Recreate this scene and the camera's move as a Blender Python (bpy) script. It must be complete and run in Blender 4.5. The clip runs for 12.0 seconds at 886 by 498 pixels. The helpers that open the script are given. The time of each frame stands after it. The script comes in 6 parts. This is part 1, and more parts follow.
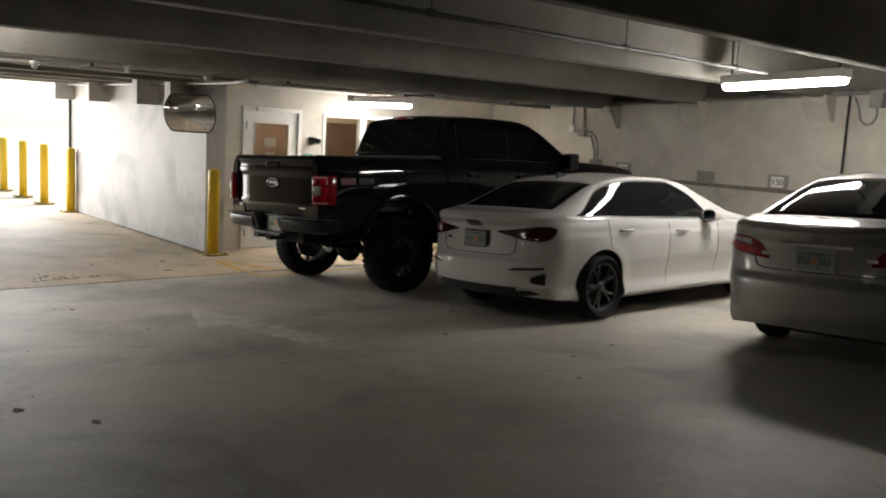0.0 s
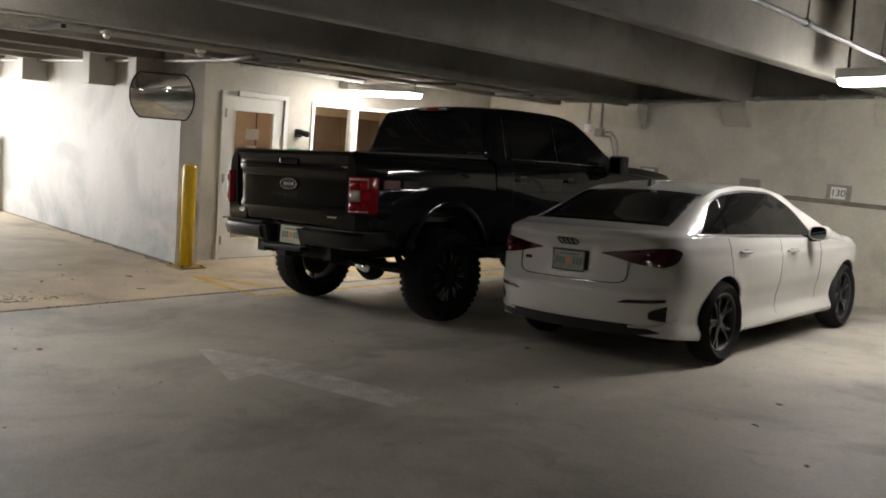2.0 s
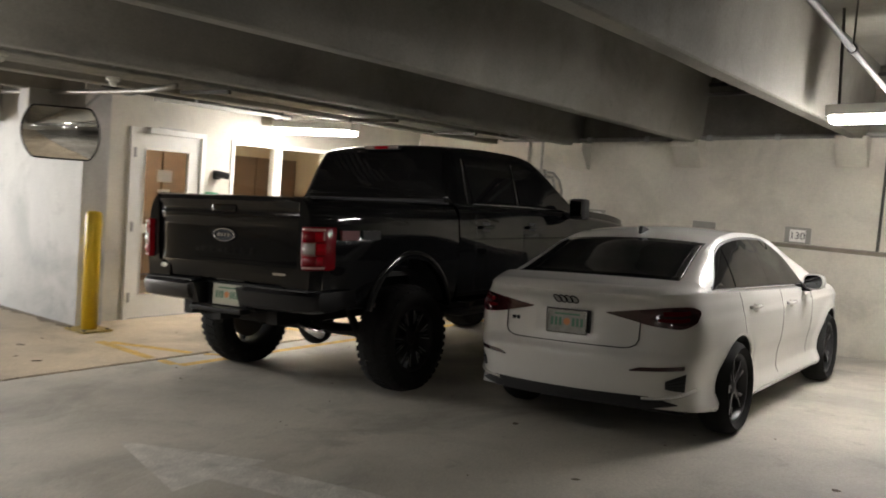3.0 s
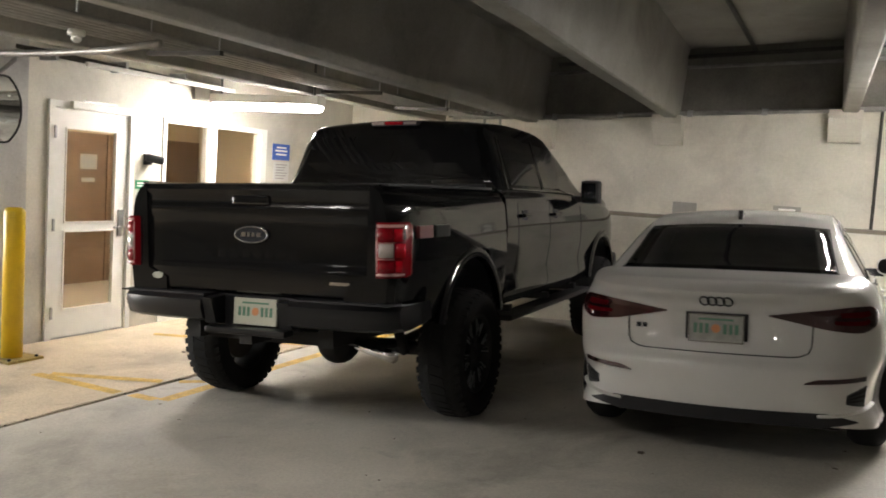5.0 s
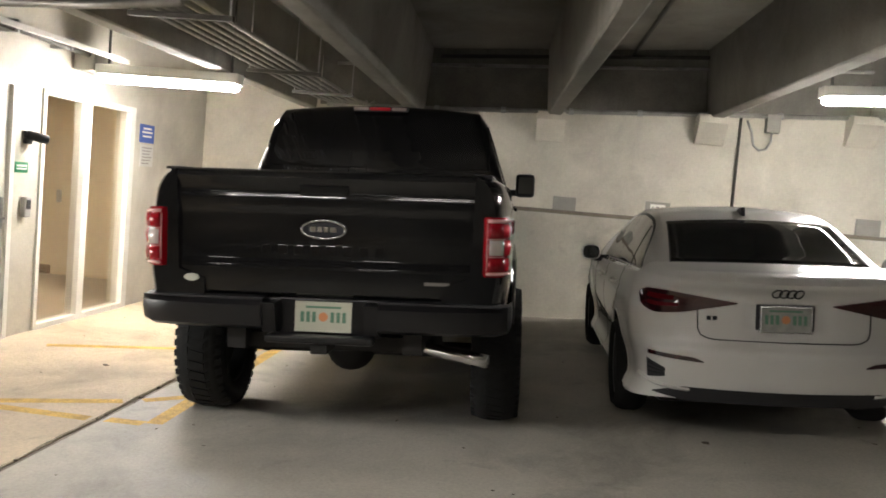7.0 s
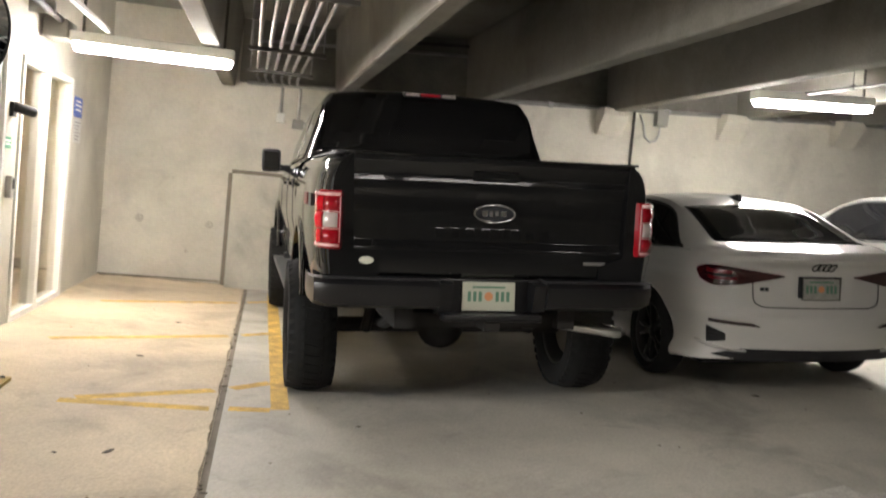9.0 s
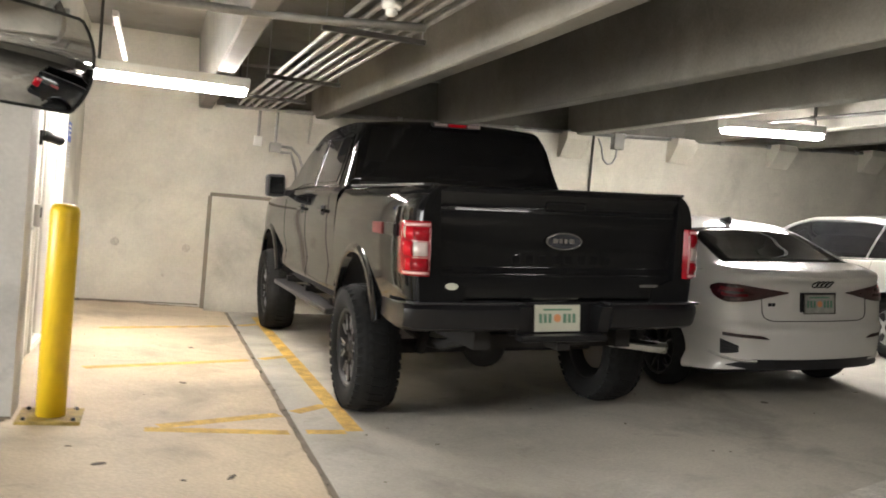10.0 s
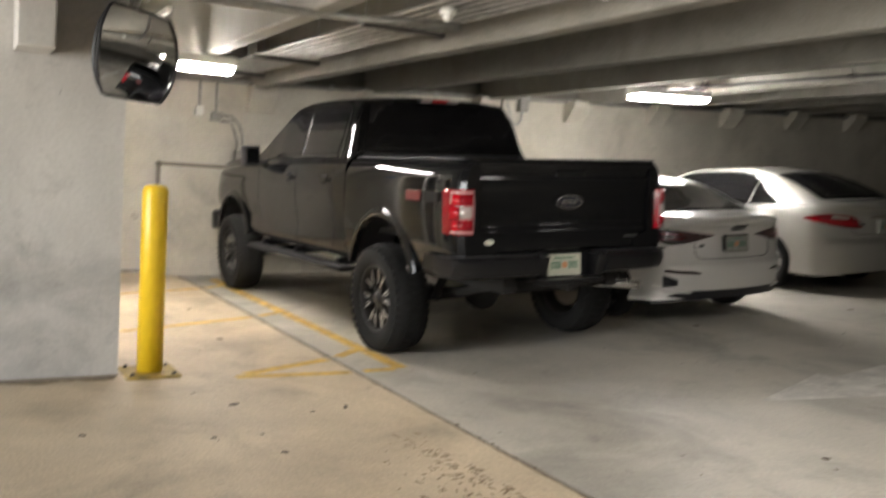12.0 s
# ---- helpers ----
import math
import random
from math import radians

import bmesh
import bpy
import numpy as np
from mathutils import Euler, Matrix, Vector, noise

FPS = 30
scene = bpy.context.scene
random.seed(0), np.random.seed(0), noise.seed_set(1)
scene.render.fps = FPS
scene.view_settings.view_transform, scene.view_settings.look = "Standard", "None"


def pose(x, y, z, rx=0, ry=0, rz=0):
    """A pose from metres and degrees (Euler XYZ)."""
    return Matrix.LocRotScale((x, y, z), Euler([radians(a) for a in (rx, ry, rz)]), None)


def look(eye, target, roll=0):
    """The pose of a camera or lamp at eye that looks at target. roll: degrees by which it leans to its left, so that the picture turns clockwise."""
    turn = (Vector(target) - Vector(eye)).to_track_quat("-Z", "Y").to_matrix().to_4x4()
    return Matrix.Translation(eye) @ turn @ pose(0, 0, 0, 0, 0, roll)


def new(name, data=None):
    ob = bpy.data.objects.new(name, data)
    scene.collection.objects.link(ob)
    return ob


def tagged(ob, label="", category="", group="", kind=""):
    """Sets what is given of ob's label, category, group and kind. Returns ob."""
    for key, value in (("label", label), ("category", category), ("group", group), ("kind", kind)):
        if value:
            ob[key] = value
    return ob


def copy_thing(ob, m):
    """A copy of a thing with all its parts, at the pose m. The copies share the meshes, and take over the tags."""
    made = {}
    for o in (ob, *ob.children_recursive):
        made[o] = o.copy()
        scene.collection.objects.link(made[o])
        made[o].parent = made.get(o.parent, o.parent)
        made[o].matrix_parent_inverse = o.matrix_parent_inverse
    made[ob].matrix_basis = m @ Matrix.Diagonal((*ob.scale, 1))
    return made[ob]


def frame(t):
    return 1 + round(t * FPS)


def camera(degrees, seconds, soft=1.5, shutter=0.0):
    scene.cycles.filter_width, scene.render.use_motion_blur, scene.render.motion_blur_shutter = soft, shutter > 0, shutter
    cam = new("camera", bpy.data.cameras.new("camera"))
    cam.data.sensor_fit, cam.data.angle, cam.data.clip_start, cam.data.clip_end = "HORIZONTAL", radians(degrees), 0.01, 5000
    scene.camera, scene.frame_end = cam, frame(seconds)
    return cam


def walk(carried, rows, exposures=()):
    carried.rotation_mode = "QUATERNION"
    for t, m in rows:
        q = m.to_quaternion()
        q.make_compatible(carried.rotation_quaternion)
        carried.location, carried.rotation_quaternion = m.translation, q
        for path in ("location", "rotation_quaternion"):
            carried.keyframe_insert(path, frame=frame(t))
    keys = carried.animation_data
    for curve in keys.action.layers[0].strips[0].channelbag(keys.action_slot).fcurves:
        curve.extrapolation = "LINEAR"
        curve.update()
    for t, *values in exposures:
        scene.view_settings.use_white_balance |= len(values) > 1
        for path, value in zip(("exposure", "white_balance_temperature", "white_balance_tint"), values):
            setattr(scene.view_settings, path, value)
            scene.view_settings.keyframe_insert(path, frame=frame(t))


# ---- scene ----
cam = camera(53.8, 12.0, soft=1.75, shutter=0.5)
PATH = [
    (0, (0.737, -0.121, 1.971), (2.037, 1.375, 1.701), 3.2),
    (0.5, (0.698, 0.412, 1.938), (2.004, 1.908, 1.704), 3.3),
    (1, (0.709, 0.985, 1.909), (2.067, 2.426, 1.624), 2.2),
    (1.5, (0.818, 1.605, 1.864), (2.215, 3.01, 1.595), 4.6),
    (2, (0.915, 2.2, 1.829), (2.368, 3.549, 1.57), 4.7),
    (2.5, (1.127, 2.79, 1.817), (2.621, 4.1, 1.592), 4.6),
    (3, (1.313, 3.352, 1.798), (2.926, 4.524, 1.649), 4.5),
    (3.2, (1.429, 3.573, 1.791), (3.074, 4.699, 1.624), 3.7),
    (4.8, (1.541, 5.275, 1.697), (3.338, 6.139, 1.532), 2.3),
    (5, (1.494, 5.478, 1.678), (3.308, 6.304, 1.518), 3.6),
    (5.5, (1.403, 6.032, 1.652), (3.251, 6.778, 1.481), 3.4),
    (6, (1.379, 6.573, 1.626), (3.277, 7.178, 1.451), 3.9),
    (6.5, (1.269, 7.091, 1.579), (3.213, 7.54, 1.436), 5.0),
    (7, (1.25, 7.61, 1.531), (3.236, 7.804, 1.398), 4.8),
    (7.2, (1.227, 7.805, 1.544), (3.215, 7.981, 1.41), 5.8),
    (8.8, (1.031, 9.728, 1.346), (3.003, 9.399, 1.284), 5.4),
    (9, (1.047, 9.929, 1.35), (3.003, 9.53, 1.227), 5.5),
    (9.5, (1.098, 10.477, 1.34), (3.006, 9.888, 1.238), 5.9),
    (10, (1.015, 11.04, 1.344), (2.911, 10.407, 1.275), 5.1),
    (10.5, (1.099, 11.548, 1.333), (2.96, 10.82, 1.253), 1.5),
    (11, (0.973, 11.987, 1.333), (2.829, 11.246, 1.242), 3.7),
    (11.5, (0.843, 12.379, 1.346), (2.64, 11.552, 1.051), 3.4),
    (12, (0.604, 12.659, 1.358), (2.34, 11.678, 1.207), 3.4),
]
walk(cam, [(t, look(eye, target, roll)) for t, eye, target, roll in PATH],
     [(0.0, 1.27), (0.5, 1.37), (1.5, 1.3), (2.5, 1.56), (3.0, 1.75), (5.0, 2.28), (7.0, 2.3), (9.5, 2.36), (10.0, 2.42), (10.5, 2.37), (11.0, 2.3), (11.5, 2.05), (12.0, 2.12)])

# ---- world and light ----
world = bpy.data.worlds.new("sky")
scene.world = world
world.use_nodes = True
wn = world.node_tree
sky = wn.nodes.new("ShaderNodeTexSky")
sky.sky_type = "NISHITA"
sky.sun_disc = False
sky.sun_elevation, sky.sun_rotation = radians(50), radians(60)
wn.links.new(sky.outputs[0], wn.nodes["Background"].inputs[0])
wn.nodes["Background"].inputs[1].default_value = 0.15
sun_data = bpy.data.lights.new("sun", "SUN")
sun_data.energy, sun_data.angle, sun_data.color = 3.0, radians(0.5), (1.0, 0.95, 0.88)
sun = new("sun", sun_data)
sun.matrix_world = pose(0, 30, 20, 40, 0, 120)
for place, turn, wide, high, power in (((3.7, 18.3, 1.4), (90, 0, 180), 5.0, 2.4, 140.0),):
    opening = bpy.data.lights.new("sky_opening", "AREA")
    opening.shape, opening.size, opening.size_y, opening.energy, opening.color = "RECTANGLE", wide, high, power, (1.0, 0.975, 0.94)
    new("sky_opening", opening).matrix_world = pose(*place, *turn)
LAMP = 34.0          # strength of the strip lamps

# ---- materials ----


def mat(name, color, rough=0.6, metal=0.0, vary=0.0, scale=6.0, fine=0.0, bump=0.0, fine_scale=90.0, stretch=None,
        coat=0.0, emit=None, strength=0.0, spec=0.5, stains=0.0, stain_scale=0.9, specks=0.0):
    """Principled surface with two scales of variation and a fine relief."""
    m = bpy.data.materials.new(name)
    m.use_nodes = True
    n, l = m.node_tree.nodes, m.node_tree.links
    b = n["Principled BSDF"]
    b.inputs["Base Color"].default_value = (*color, 1)
    b.inputs["Roughness"].default_value = rough
    b.inputs["Metallic"].default_value = metal
    b.inputs["Coat Weight"].default_value = coat
    b.inputs["Coat Roughness"].default_value = 0.04
    b.inputs["Specular IOR Level"].default_value = spec
    if emit:
        b.inputs["Emission Color"].default_value = (*emit, 1)
        b.inputs["Emission Strength"].default_value = strength
    if vary or bump or fine:
        tc = n.new("ShaderNodeTexCoord")
        big = n.new("ShaderNodeTexNoise")
        big.inputs["Scale"].default_value, big.inputs["Detail"].default_value = scale, 5.0
        big.inputs["Roughness"].default_value = 0.6
        small = n.new("ShaderNodeTexNoise")
        small.inputs["Scale"].default_value, small.inputs["Detail"].default_value = fine_scale, 3.0
        if stretch:
            mp = n.new("ShaderNodeMapping")
            mp.inputs["Scale"].default_value = stretch
            l.new(tc.outputs["Object"], mp.inputs["Vector"])
            l.new(mp.outputs[0], big.inputs["Vector"])
        else:
            l.new(tc.outputs["Object"], big.inputs["Vector"])
        l.new(tc.outputs["Object"], small.inputs["Vector"])
        mix = n.new("ShaderNodeMix")
        mix.data_type, mix.blend_type = "RGBA", "MULTIPLY"
        mix.inputs[0].default_value = 1.0
        r1 = n.new("ShaderNodeMapRange")
        r1.inputs[1].default_value, r1.inputs[2].default_value = 0.3, 0.7
        r1.inputs[3].default_value, r1.inputs[4].default_value = 1.0 - vary, 1.0 + vary * 0.5
        r2 = n.new("ShaderNodeMapRange")
        r2.inputs[1].default_value, r2.inputs[2].default_value = 0.3, 0.7
        r2.inputs[3].default_value, r2.inputs[4].default_value = 1.0 - fine, 1.0 + fine * 0.5
        l.new(big.outputs[0], r1.inputs[0])
        l.new(small.outputs[0], r2.inputs[0])
        mul = n.new("ShaderNodeMath")
        mul.operation = "MULTIPLY"
        l.new(r1.outputs[0], mul.inputs[0])
        l.new(r2.outputs[0], mul.inputs[1])
        shade = mul
        if stains:
            # cloudy stains with uneven borders, and smaller spots
            for sc, lo, hi, amount in ((stain_scale, 0.50, 0.66, stains), (stain_scale * 4.3, 0.60, 0.70, stains * 0.55), (stain_scale * 21, 0.68, 0.74, specks)):
                spot = n.new("ShaderNodeTexNoise")
                spot.inputs["Scale"].default_value, spot.inputs["Detail"].default_value = sc, 7.0
                spot.inputs["Roughness"].default_value, spot.inputs["Distortion"].default_value = 0.62, 0.6
                l.new(tc.outputs["Object"], spot.inputs["Vector"])
                r3 = n.new("ShaderNodeMapRange")
                r3.inputs[1].default_value, r3.inputs[2].default_value = lo, hi
                r3.inputs[3].default_value, r3.inputs[4].default_value = 1.0, 1.0 - amount
                l.new(spot.outputs[0], r3.inputs[0])
                m3 = n.new("ShaderNodeMath")
                m3.operation = "MULTIPLY"
                l.new(shade.outputs[0], m3.inputs[0])
                l.new(r3.outputs[0], m3.inputs[1])
                shade = m3
        mix.inputs[6].default_value = (*color, 1)
        l.new(shade.outputs[0], mix.inputs[7])
        l.new(mix.outputs[2], b.inputs["Base Color"])
        rr = n.new("ShaderNodeMapRange")
        rr.inputs[3].default_value, rr.inputs[4].default_value = max(0.02, rough - 0.12 * (vary > 0)), min(1, rough + 0.12 * (vary > 0))
        l.new(big.outputs[0], rr.inputs[0])
        l.new(rr.outputs[0], b.inputs["Roughness"])
        if bump:
            bp = n.new("ShaderNodeBump")
            bp.inputs["Strength"].default_value, bp.inputs["Distance"].default_value = bump, 0.01
            l.new(small.outputs[0], bp.inputs["Height"])
            l.new(bp.outputs[0], b.inputs["Normal"])
    return m


M_FLOOR = mat("parking_concrete", (0.46, 0.43, 0.37), 0.6, vary=0.34, scale=0.6, fine=0.14, bump=0.25, fine_scale=60, stains=0.34, stain_scale=0.8, specks=0.35)
M_SLAB = mat("slab_concrete", (0.58, 0.475, 0.335), 0.68, vary=0.26, scale=1.2, fine=0.16, bump=0.3, fine_scale=60, stains=0.3, stain_scale=0.9, specks=0.4)
M_WALL = mat("painted_wall", (0.62, 0.585, 0.50), 0.75, vary=0.14, scale=1.5, fine=0.06, bump=0.15, fine_scale=40, stains=0.17, stain_scale=0.8, specks=0.25)
M_WHITE_WALL = mat("white_painted_wall", (0.53, 0.515, 0.485), 0.55, vary=0.2, scale=1.5, stretch=(1, 1, 0.5), fine=0.07, bump=0.15, fine_scale=40, stains=0.34, stain_scale=0.9, specks=0.5)
M_LOWWALL = mat("upstand_paint", (0.56, 0.53, 0.45), 0.78, vary=0.16, scale=1.8, fine=0.06, bump=0.15, fine_scale=40, stains=0.22, stain_scale=1.0, specks=0.3)
M_LEDGE = mat("brown_ledge", (0.22, 0.19, 0.15), 0.85, vary=0.3, scale=6)
M_CEIL = mat("ceiling_concrete", (0.285, 0.27, 0.236), 0.8, vary=0.26, scale=1.0, fine=0.1, bump=0.2, fine_scale=50, stains=0.25, stain_scale=0.7)
M_UPPER = mat("dark_upper_concrete", (0.19, 0.178, 0.155), 0.85, vary=0.35, scale=2.0, fine=0.12, bump=0.2, fine_scale=50)
M_TRIM = mat("white_metal_paint", (0.78, 0.77, 0.72), 0.4, vary=0.06, scale=5)
M_YELLOW = mat("yellow_paint", (0.75, 0.50, 0.02), 0.35, vary=0.1, scale=8)
M_DIRTYPLATE = mat("dirty_yellow_steel", (0.34, 0.24, 0.06), 0.7, vary=0.5, scale=14)
M_GRIME = mat("brown_grime", (0.26, 0.205, 0.14), 0.9, vary=0.45, scale=9, fine=0.3, fine_scale=60)
M_PLUG = mat("mortar_plug", (0.49, 0.455, 0.385), 0.85, vary=0.25, scale=30)
M_FLAKE = mat("brown_flakes", (0.235, 0.175, 0.11), 0.9)
M_LINE = mat("worn_yellow_line", (0.64, 0.41, 0.09), 0.7, vary=0.5, scale=7, fine=0.3, fine_scale=70)
M_WORN = mat("worn_white_line", (0.56, 0.54, 0.49), 0.6, vary=0.34, scale=6, fine=0.25, fine_scale=70)
M_LAMP = mat("lamp_lens", (0.9, 0.9, 0.9), 0.4, emit=(1.0, 0.945, 0.895), strength=LAMP)
# same lamp with its glow raised to suit the brightness of the bays
M_LAMP_STRONG = mat("strong_lamp_lens", (0.9, 0.9, 0.9), 0.4, emit=(1.0, 0.95, 0.90), strength=1.28 * LAMP)
# weaker glow for a fill lamp added over the lane
M_LAMP_FILL = mat("fill_lamp_lens", (0.9, 0.9, 0.9), 0.4, emit=(1.0, 0.94, 0.88), strength=0.56 * LAMP)
M_LAMP_FAR = mat("dim_lamp_lens", (0.9, 0.9, 0.9), 0.4, emit=(1.0, 0.94, 0.88), strength=0.28 * LAMP)
M_LOBBY = mat("lobby_lamp_glow", (0.9, 0.9, 0.9), 0.4, emit=(1.0, 0.86, 0.66), strength=20.0)
M_STEEL = mat("galvanised_steel", (0.42, 0.42, 0.41), 0.42, metal=0.9, vary=0.2, scale=12)
M_DARK = mat("dark_plastic", (0.02, 0.02, 0.022), 0.5, spec=0.3)
M_BLACK = mat("black_car_paint", (0.0065, 0.0067, 0.0073), 0.06, spec=0.34)
M_WHITECAR = mat("white_car_paint", (0.60, 0.59, 0.565), 0.3, coat=1.0)
M_SILVER = mat("silver_car_paint", (0.35, 0.338, 0.31), 0.38, metal=0.4, coat=1.0)
M_GLASS = mat("tinted_glass", (0.008, 0.008, 0.0088), 0.03, spec=0.4)
M_RUBBER = mat("rubber", (0.015, 0.015, 0.015), 0.85, vary=0.3, scale=20, spec=0.2)
M_PIPE = mat("grey_conduit", (0.33, 0.32, 0.30), 0.45, metal=0.6, vary=0.25, scale=9)
M_DARKPIPE = mat("dark_iron_pipe", (0.05, 0.045, 0.04), 0.6, vary=0.3, scale=9)
M_GREYPATCH = mat("grey_box_paint", (0.30, 0.29, 0.26), 0.6, vary=0.1, scale=10)
M_SIGN = mat("sign_white", (0.8, 0.79, 0.75), 0.5)
M_INK = mat("black_ink", (0.02, 0.02, 0.02), 0.6)
M_BLUE = mat("sign_blue", (0.03, 0.09, 0.42), 0.45)
M_SIGNGREEN = mat("sign_green", (0.02, 0.22, 0.09), 0.45)
M_PAPER = mat("paper", (0.58, 0.57, 0.54), 0.8)
M_WOOD = mat("brown_wood", (0.20, 0.13, 0.085), 0.5, vary=0.3, scale=4, fine=0.2, fine_scale=30)
M_BEIGE = mat("beige_wall", (0.66, 0.56, 0.42), 0.8, vary=0.06, scale=2)
M_TILE = mat("lobby_tile", (0.30, 0.25, 0.20), 0.45, vary=0.15, scale=4)
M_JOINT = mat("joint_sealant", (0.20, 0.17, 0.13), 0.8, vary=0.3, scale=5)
M_SCRAP = mat("dark_scrap", (0.095, 0.075, 0.055), 0.9)
M_HOUSING = mat("grey_housing", (0.35, 0.34, 0.32), 0.5)
M_PANE = bpy.data.materials.new("clear_pane")
M_PANE.use_nodes = True
pn, pl_ = M_PANE.node_tree.nodes, M_PANE.node_tree.links
pn.remove(pn["Principled BSDF"])
p_clear, p_gloss, p_fres, p_mix = pn.new("ShaderNodeBsdfTransparent"), pn.new("ShaderNodeBsdfGlossy"), pn.new("ShaderNodeLayerWeight"), pn.new("ShaderNodeMixShader")
p_clear.inputs[0].default_value = (0.86, 0.85, 0.82, 1)
p_gloss.inputs["Roughness"].default_value = 0.02
p_pow, p_add = pn.new("ShaderNodeMath"), pn.new("ShaderNodeMath")
p_pow.operation, p_pow.inputs[1].default_value = "POWER", 5.0
p_add.operation, p_add.inputs[1].default_value, p_add.inputs[2].default_value = "MULTIPLY_ADD", 0.9, 0.03
p_fres.inputs[0].default_value = 0.5
pl_.new(p_fres.outputs["Facing"], p_pow.inputs[0])
pl_.new(p_pow.outputs[0], p_add.inputs[0])
pl_.new(p_add.outputs[0], p_mix.inputs[0])
pl_.new(p_clear.outputs[0], p_mix.inputs[1])
pl_.new(p_gloss.outputs[0], p_mix.inputs[2])
pl_.new(p_mix.outputs[0], pn["Material Output"].inputs[0])
M_DIMMIRROR = mat("tinted_mirror", (0.10, 0.105, 0.11), 0.04, metal=1.0)
M_MIRROR = mat("mirror", (0.85, 0.86, 0.86), 0.03, metal=1.0)

M_BUMPER = mat("black_bumper_paint", (0.007, 0.007, 0.008), 0.32, spec=0.3, coat=0.12)
M_UNDER = mat("dark_underbody", (0.014, 0.013, 0.012), 0.7, vary=0.3, scale=12, spec=0.3)
M_RIM = mat("black_rim", (0.005, 0.005, 0.005), 0.55)
M_MILLED = mat("milled_aluminium", (0.46, 0.46, 0.47), 0.3, metal=0.75)
M_GREYRIM = mat("grey_alloy", (0.30, 0.30, 0.31), 0.3, metal=0.7)
M_DARKALLOY = mat("dark_alloy", (0.035, 0.035, 0.037), 0.35, metal=0.5)
M_COVER = mat("silver_plastic", (0.5, 0.5, 0.49), 0.35, metal=0.6)
M_BRAKE = mat("brake_steel", (0.12, 0.11, 0.10), 0.5, metal=0.8)
M_CHROME = mat("chrome", (0.7, 0.7, 0.7), 0.12, metal=1.0)
M_DULLCHROME = mat("dull_chrome", (0.34, 0.34, 0.34), 0.2, metal=1.0)
M_BADGE = mat("dark_badge", (0.05, 0.052, 0.06), 0.25, metal=0.6)
M_RED = mat("red_lens", (0.42, 0.004, 0.012), 0.15, spec=0.25, coat=0.15)
M_DEEPRED = mat("deep_red_lens", (0.20, 0.003, 0.008), 0.15, spec=0.25, coat=0.15)
M_DARKRED = mat("dark_red_lens", (0.035, 0.004, 0.006), 0.12, coat=1.0)
M_SMOKED = mat("smoked_red_lens", (0.07, 0.003, 0.005), 0.15, spec=0.25, coat=0.2)
M_LENS = mat("clear_lens", (0.36, 0.30, 0.285), 0.12, coat=1.0)
M_PINK = mat("pale_pink_lens", (0.52, 0.26, 0.26), 0.12, coat=1.0)
M_GREYPLATE = mat("dusty_plate", (0.34, 0.34, 0.31), 0.45, vary=0.2, scale=20)
M_PLATE = mat("plate_white", (0.50, 0.51, 0.42), 0.4)
M_GREEN = mat("plate_green", (0.10, 0.22, 0.15), 0.5)
M_ORANGE = mat("plate_orange", (0.65, 0.27, 0.12), 0.5)
M_DECAL = mat("red_decal", (0.12, 0.010, 0.012), 0.45)
M_GREYMARK = mat("grey_decal", (0.014, 0.014, 0.014), 0.3, spec=0.2)

# ---- building helpers ----


def mesh_of(name, bm, material, smooth=False):
    me = bpy.data.meshes.new(name)
    bmesh.ops.recalc_face_normals(bm, faces=bm.faces)
    bm.to_mesh(me)
    bm.free()
    me.materials.append(material)
    for p in me.polygons:
        p.use_smooth = smooth
    return me


def part(name, bm, material, parent=None, label="", smooth=False):
    ob = new(name, mesh_of(name, bm, material, smooth))
    ob.parent = parent
    if label:
        tagged(ob, label)
    return ob


def structure(name, bm, material, label, category, smooth=False):
    return tagged(part(name, bm, material, smooth=smooth), label, category, kind="structure")


def thing(name, m, label, category, group=""):
    ob = new(name)
    ob.empty_display_size = 0.1
    ob.matrix_basis = m
    return tagged(ob, label, category, group)


def add_box(bm, x0, x1, y0, y1, z0, z1, bevel=0.0):
    vs = [bm.verts.new((x, y, z)) for x in (x0, x1) for y in (y0, y1) for z in (z0, z1)]
    fs = [bm.faces.new([vs[i] for i in f]) for f in
          ((0, 1, 3, 2), (4, 6, 7, 5), (0, 4, 5, 1), (2, 3, 7, 6), (0, 2, 6, 4), (1, 5, 7, 3))]
    if bevel:
        es = list({e for f in fs for e in f.edges})
        bmesh.ops.bevel(bm, geom=es, offset=bevel, segments=2, affect="EDGES", profile=0.6)
    return bm


def box(x0, x1, y0, y1, z0, z1, bevel=0.0):
    return add_box(bmesh.new(), min(x0, x1), max(x0, x1), min(y0, y1), max(y0, y1), min(z0, z1), max(z0, z1), bevel)


def add_prism(bm, poly, axis, a, b):
    """Extrudes a polygon along an axis from a to b; the polygon lies in the two other axes, in order."""
    def put(p, v):
        q = list(p)
        q.insert("xyz".index(axis), v)
        return bm.verts.new(q)
    lo, hi = [put(p, a) for p in poly], [put(p, b) for p in poly]
    bm.faces.new(lo)
    bm.faces.new(hi[::-1])
    for i in range(len(poly)):
        j = (i + 1) % len(poly)
        bm.faces.new((lo[i], lo[j], hi[j], hi[i]))
    return bm


def prism(poly, axis, a, b):
    return add_prism(bmesh.new(), poly, axis, a, b)


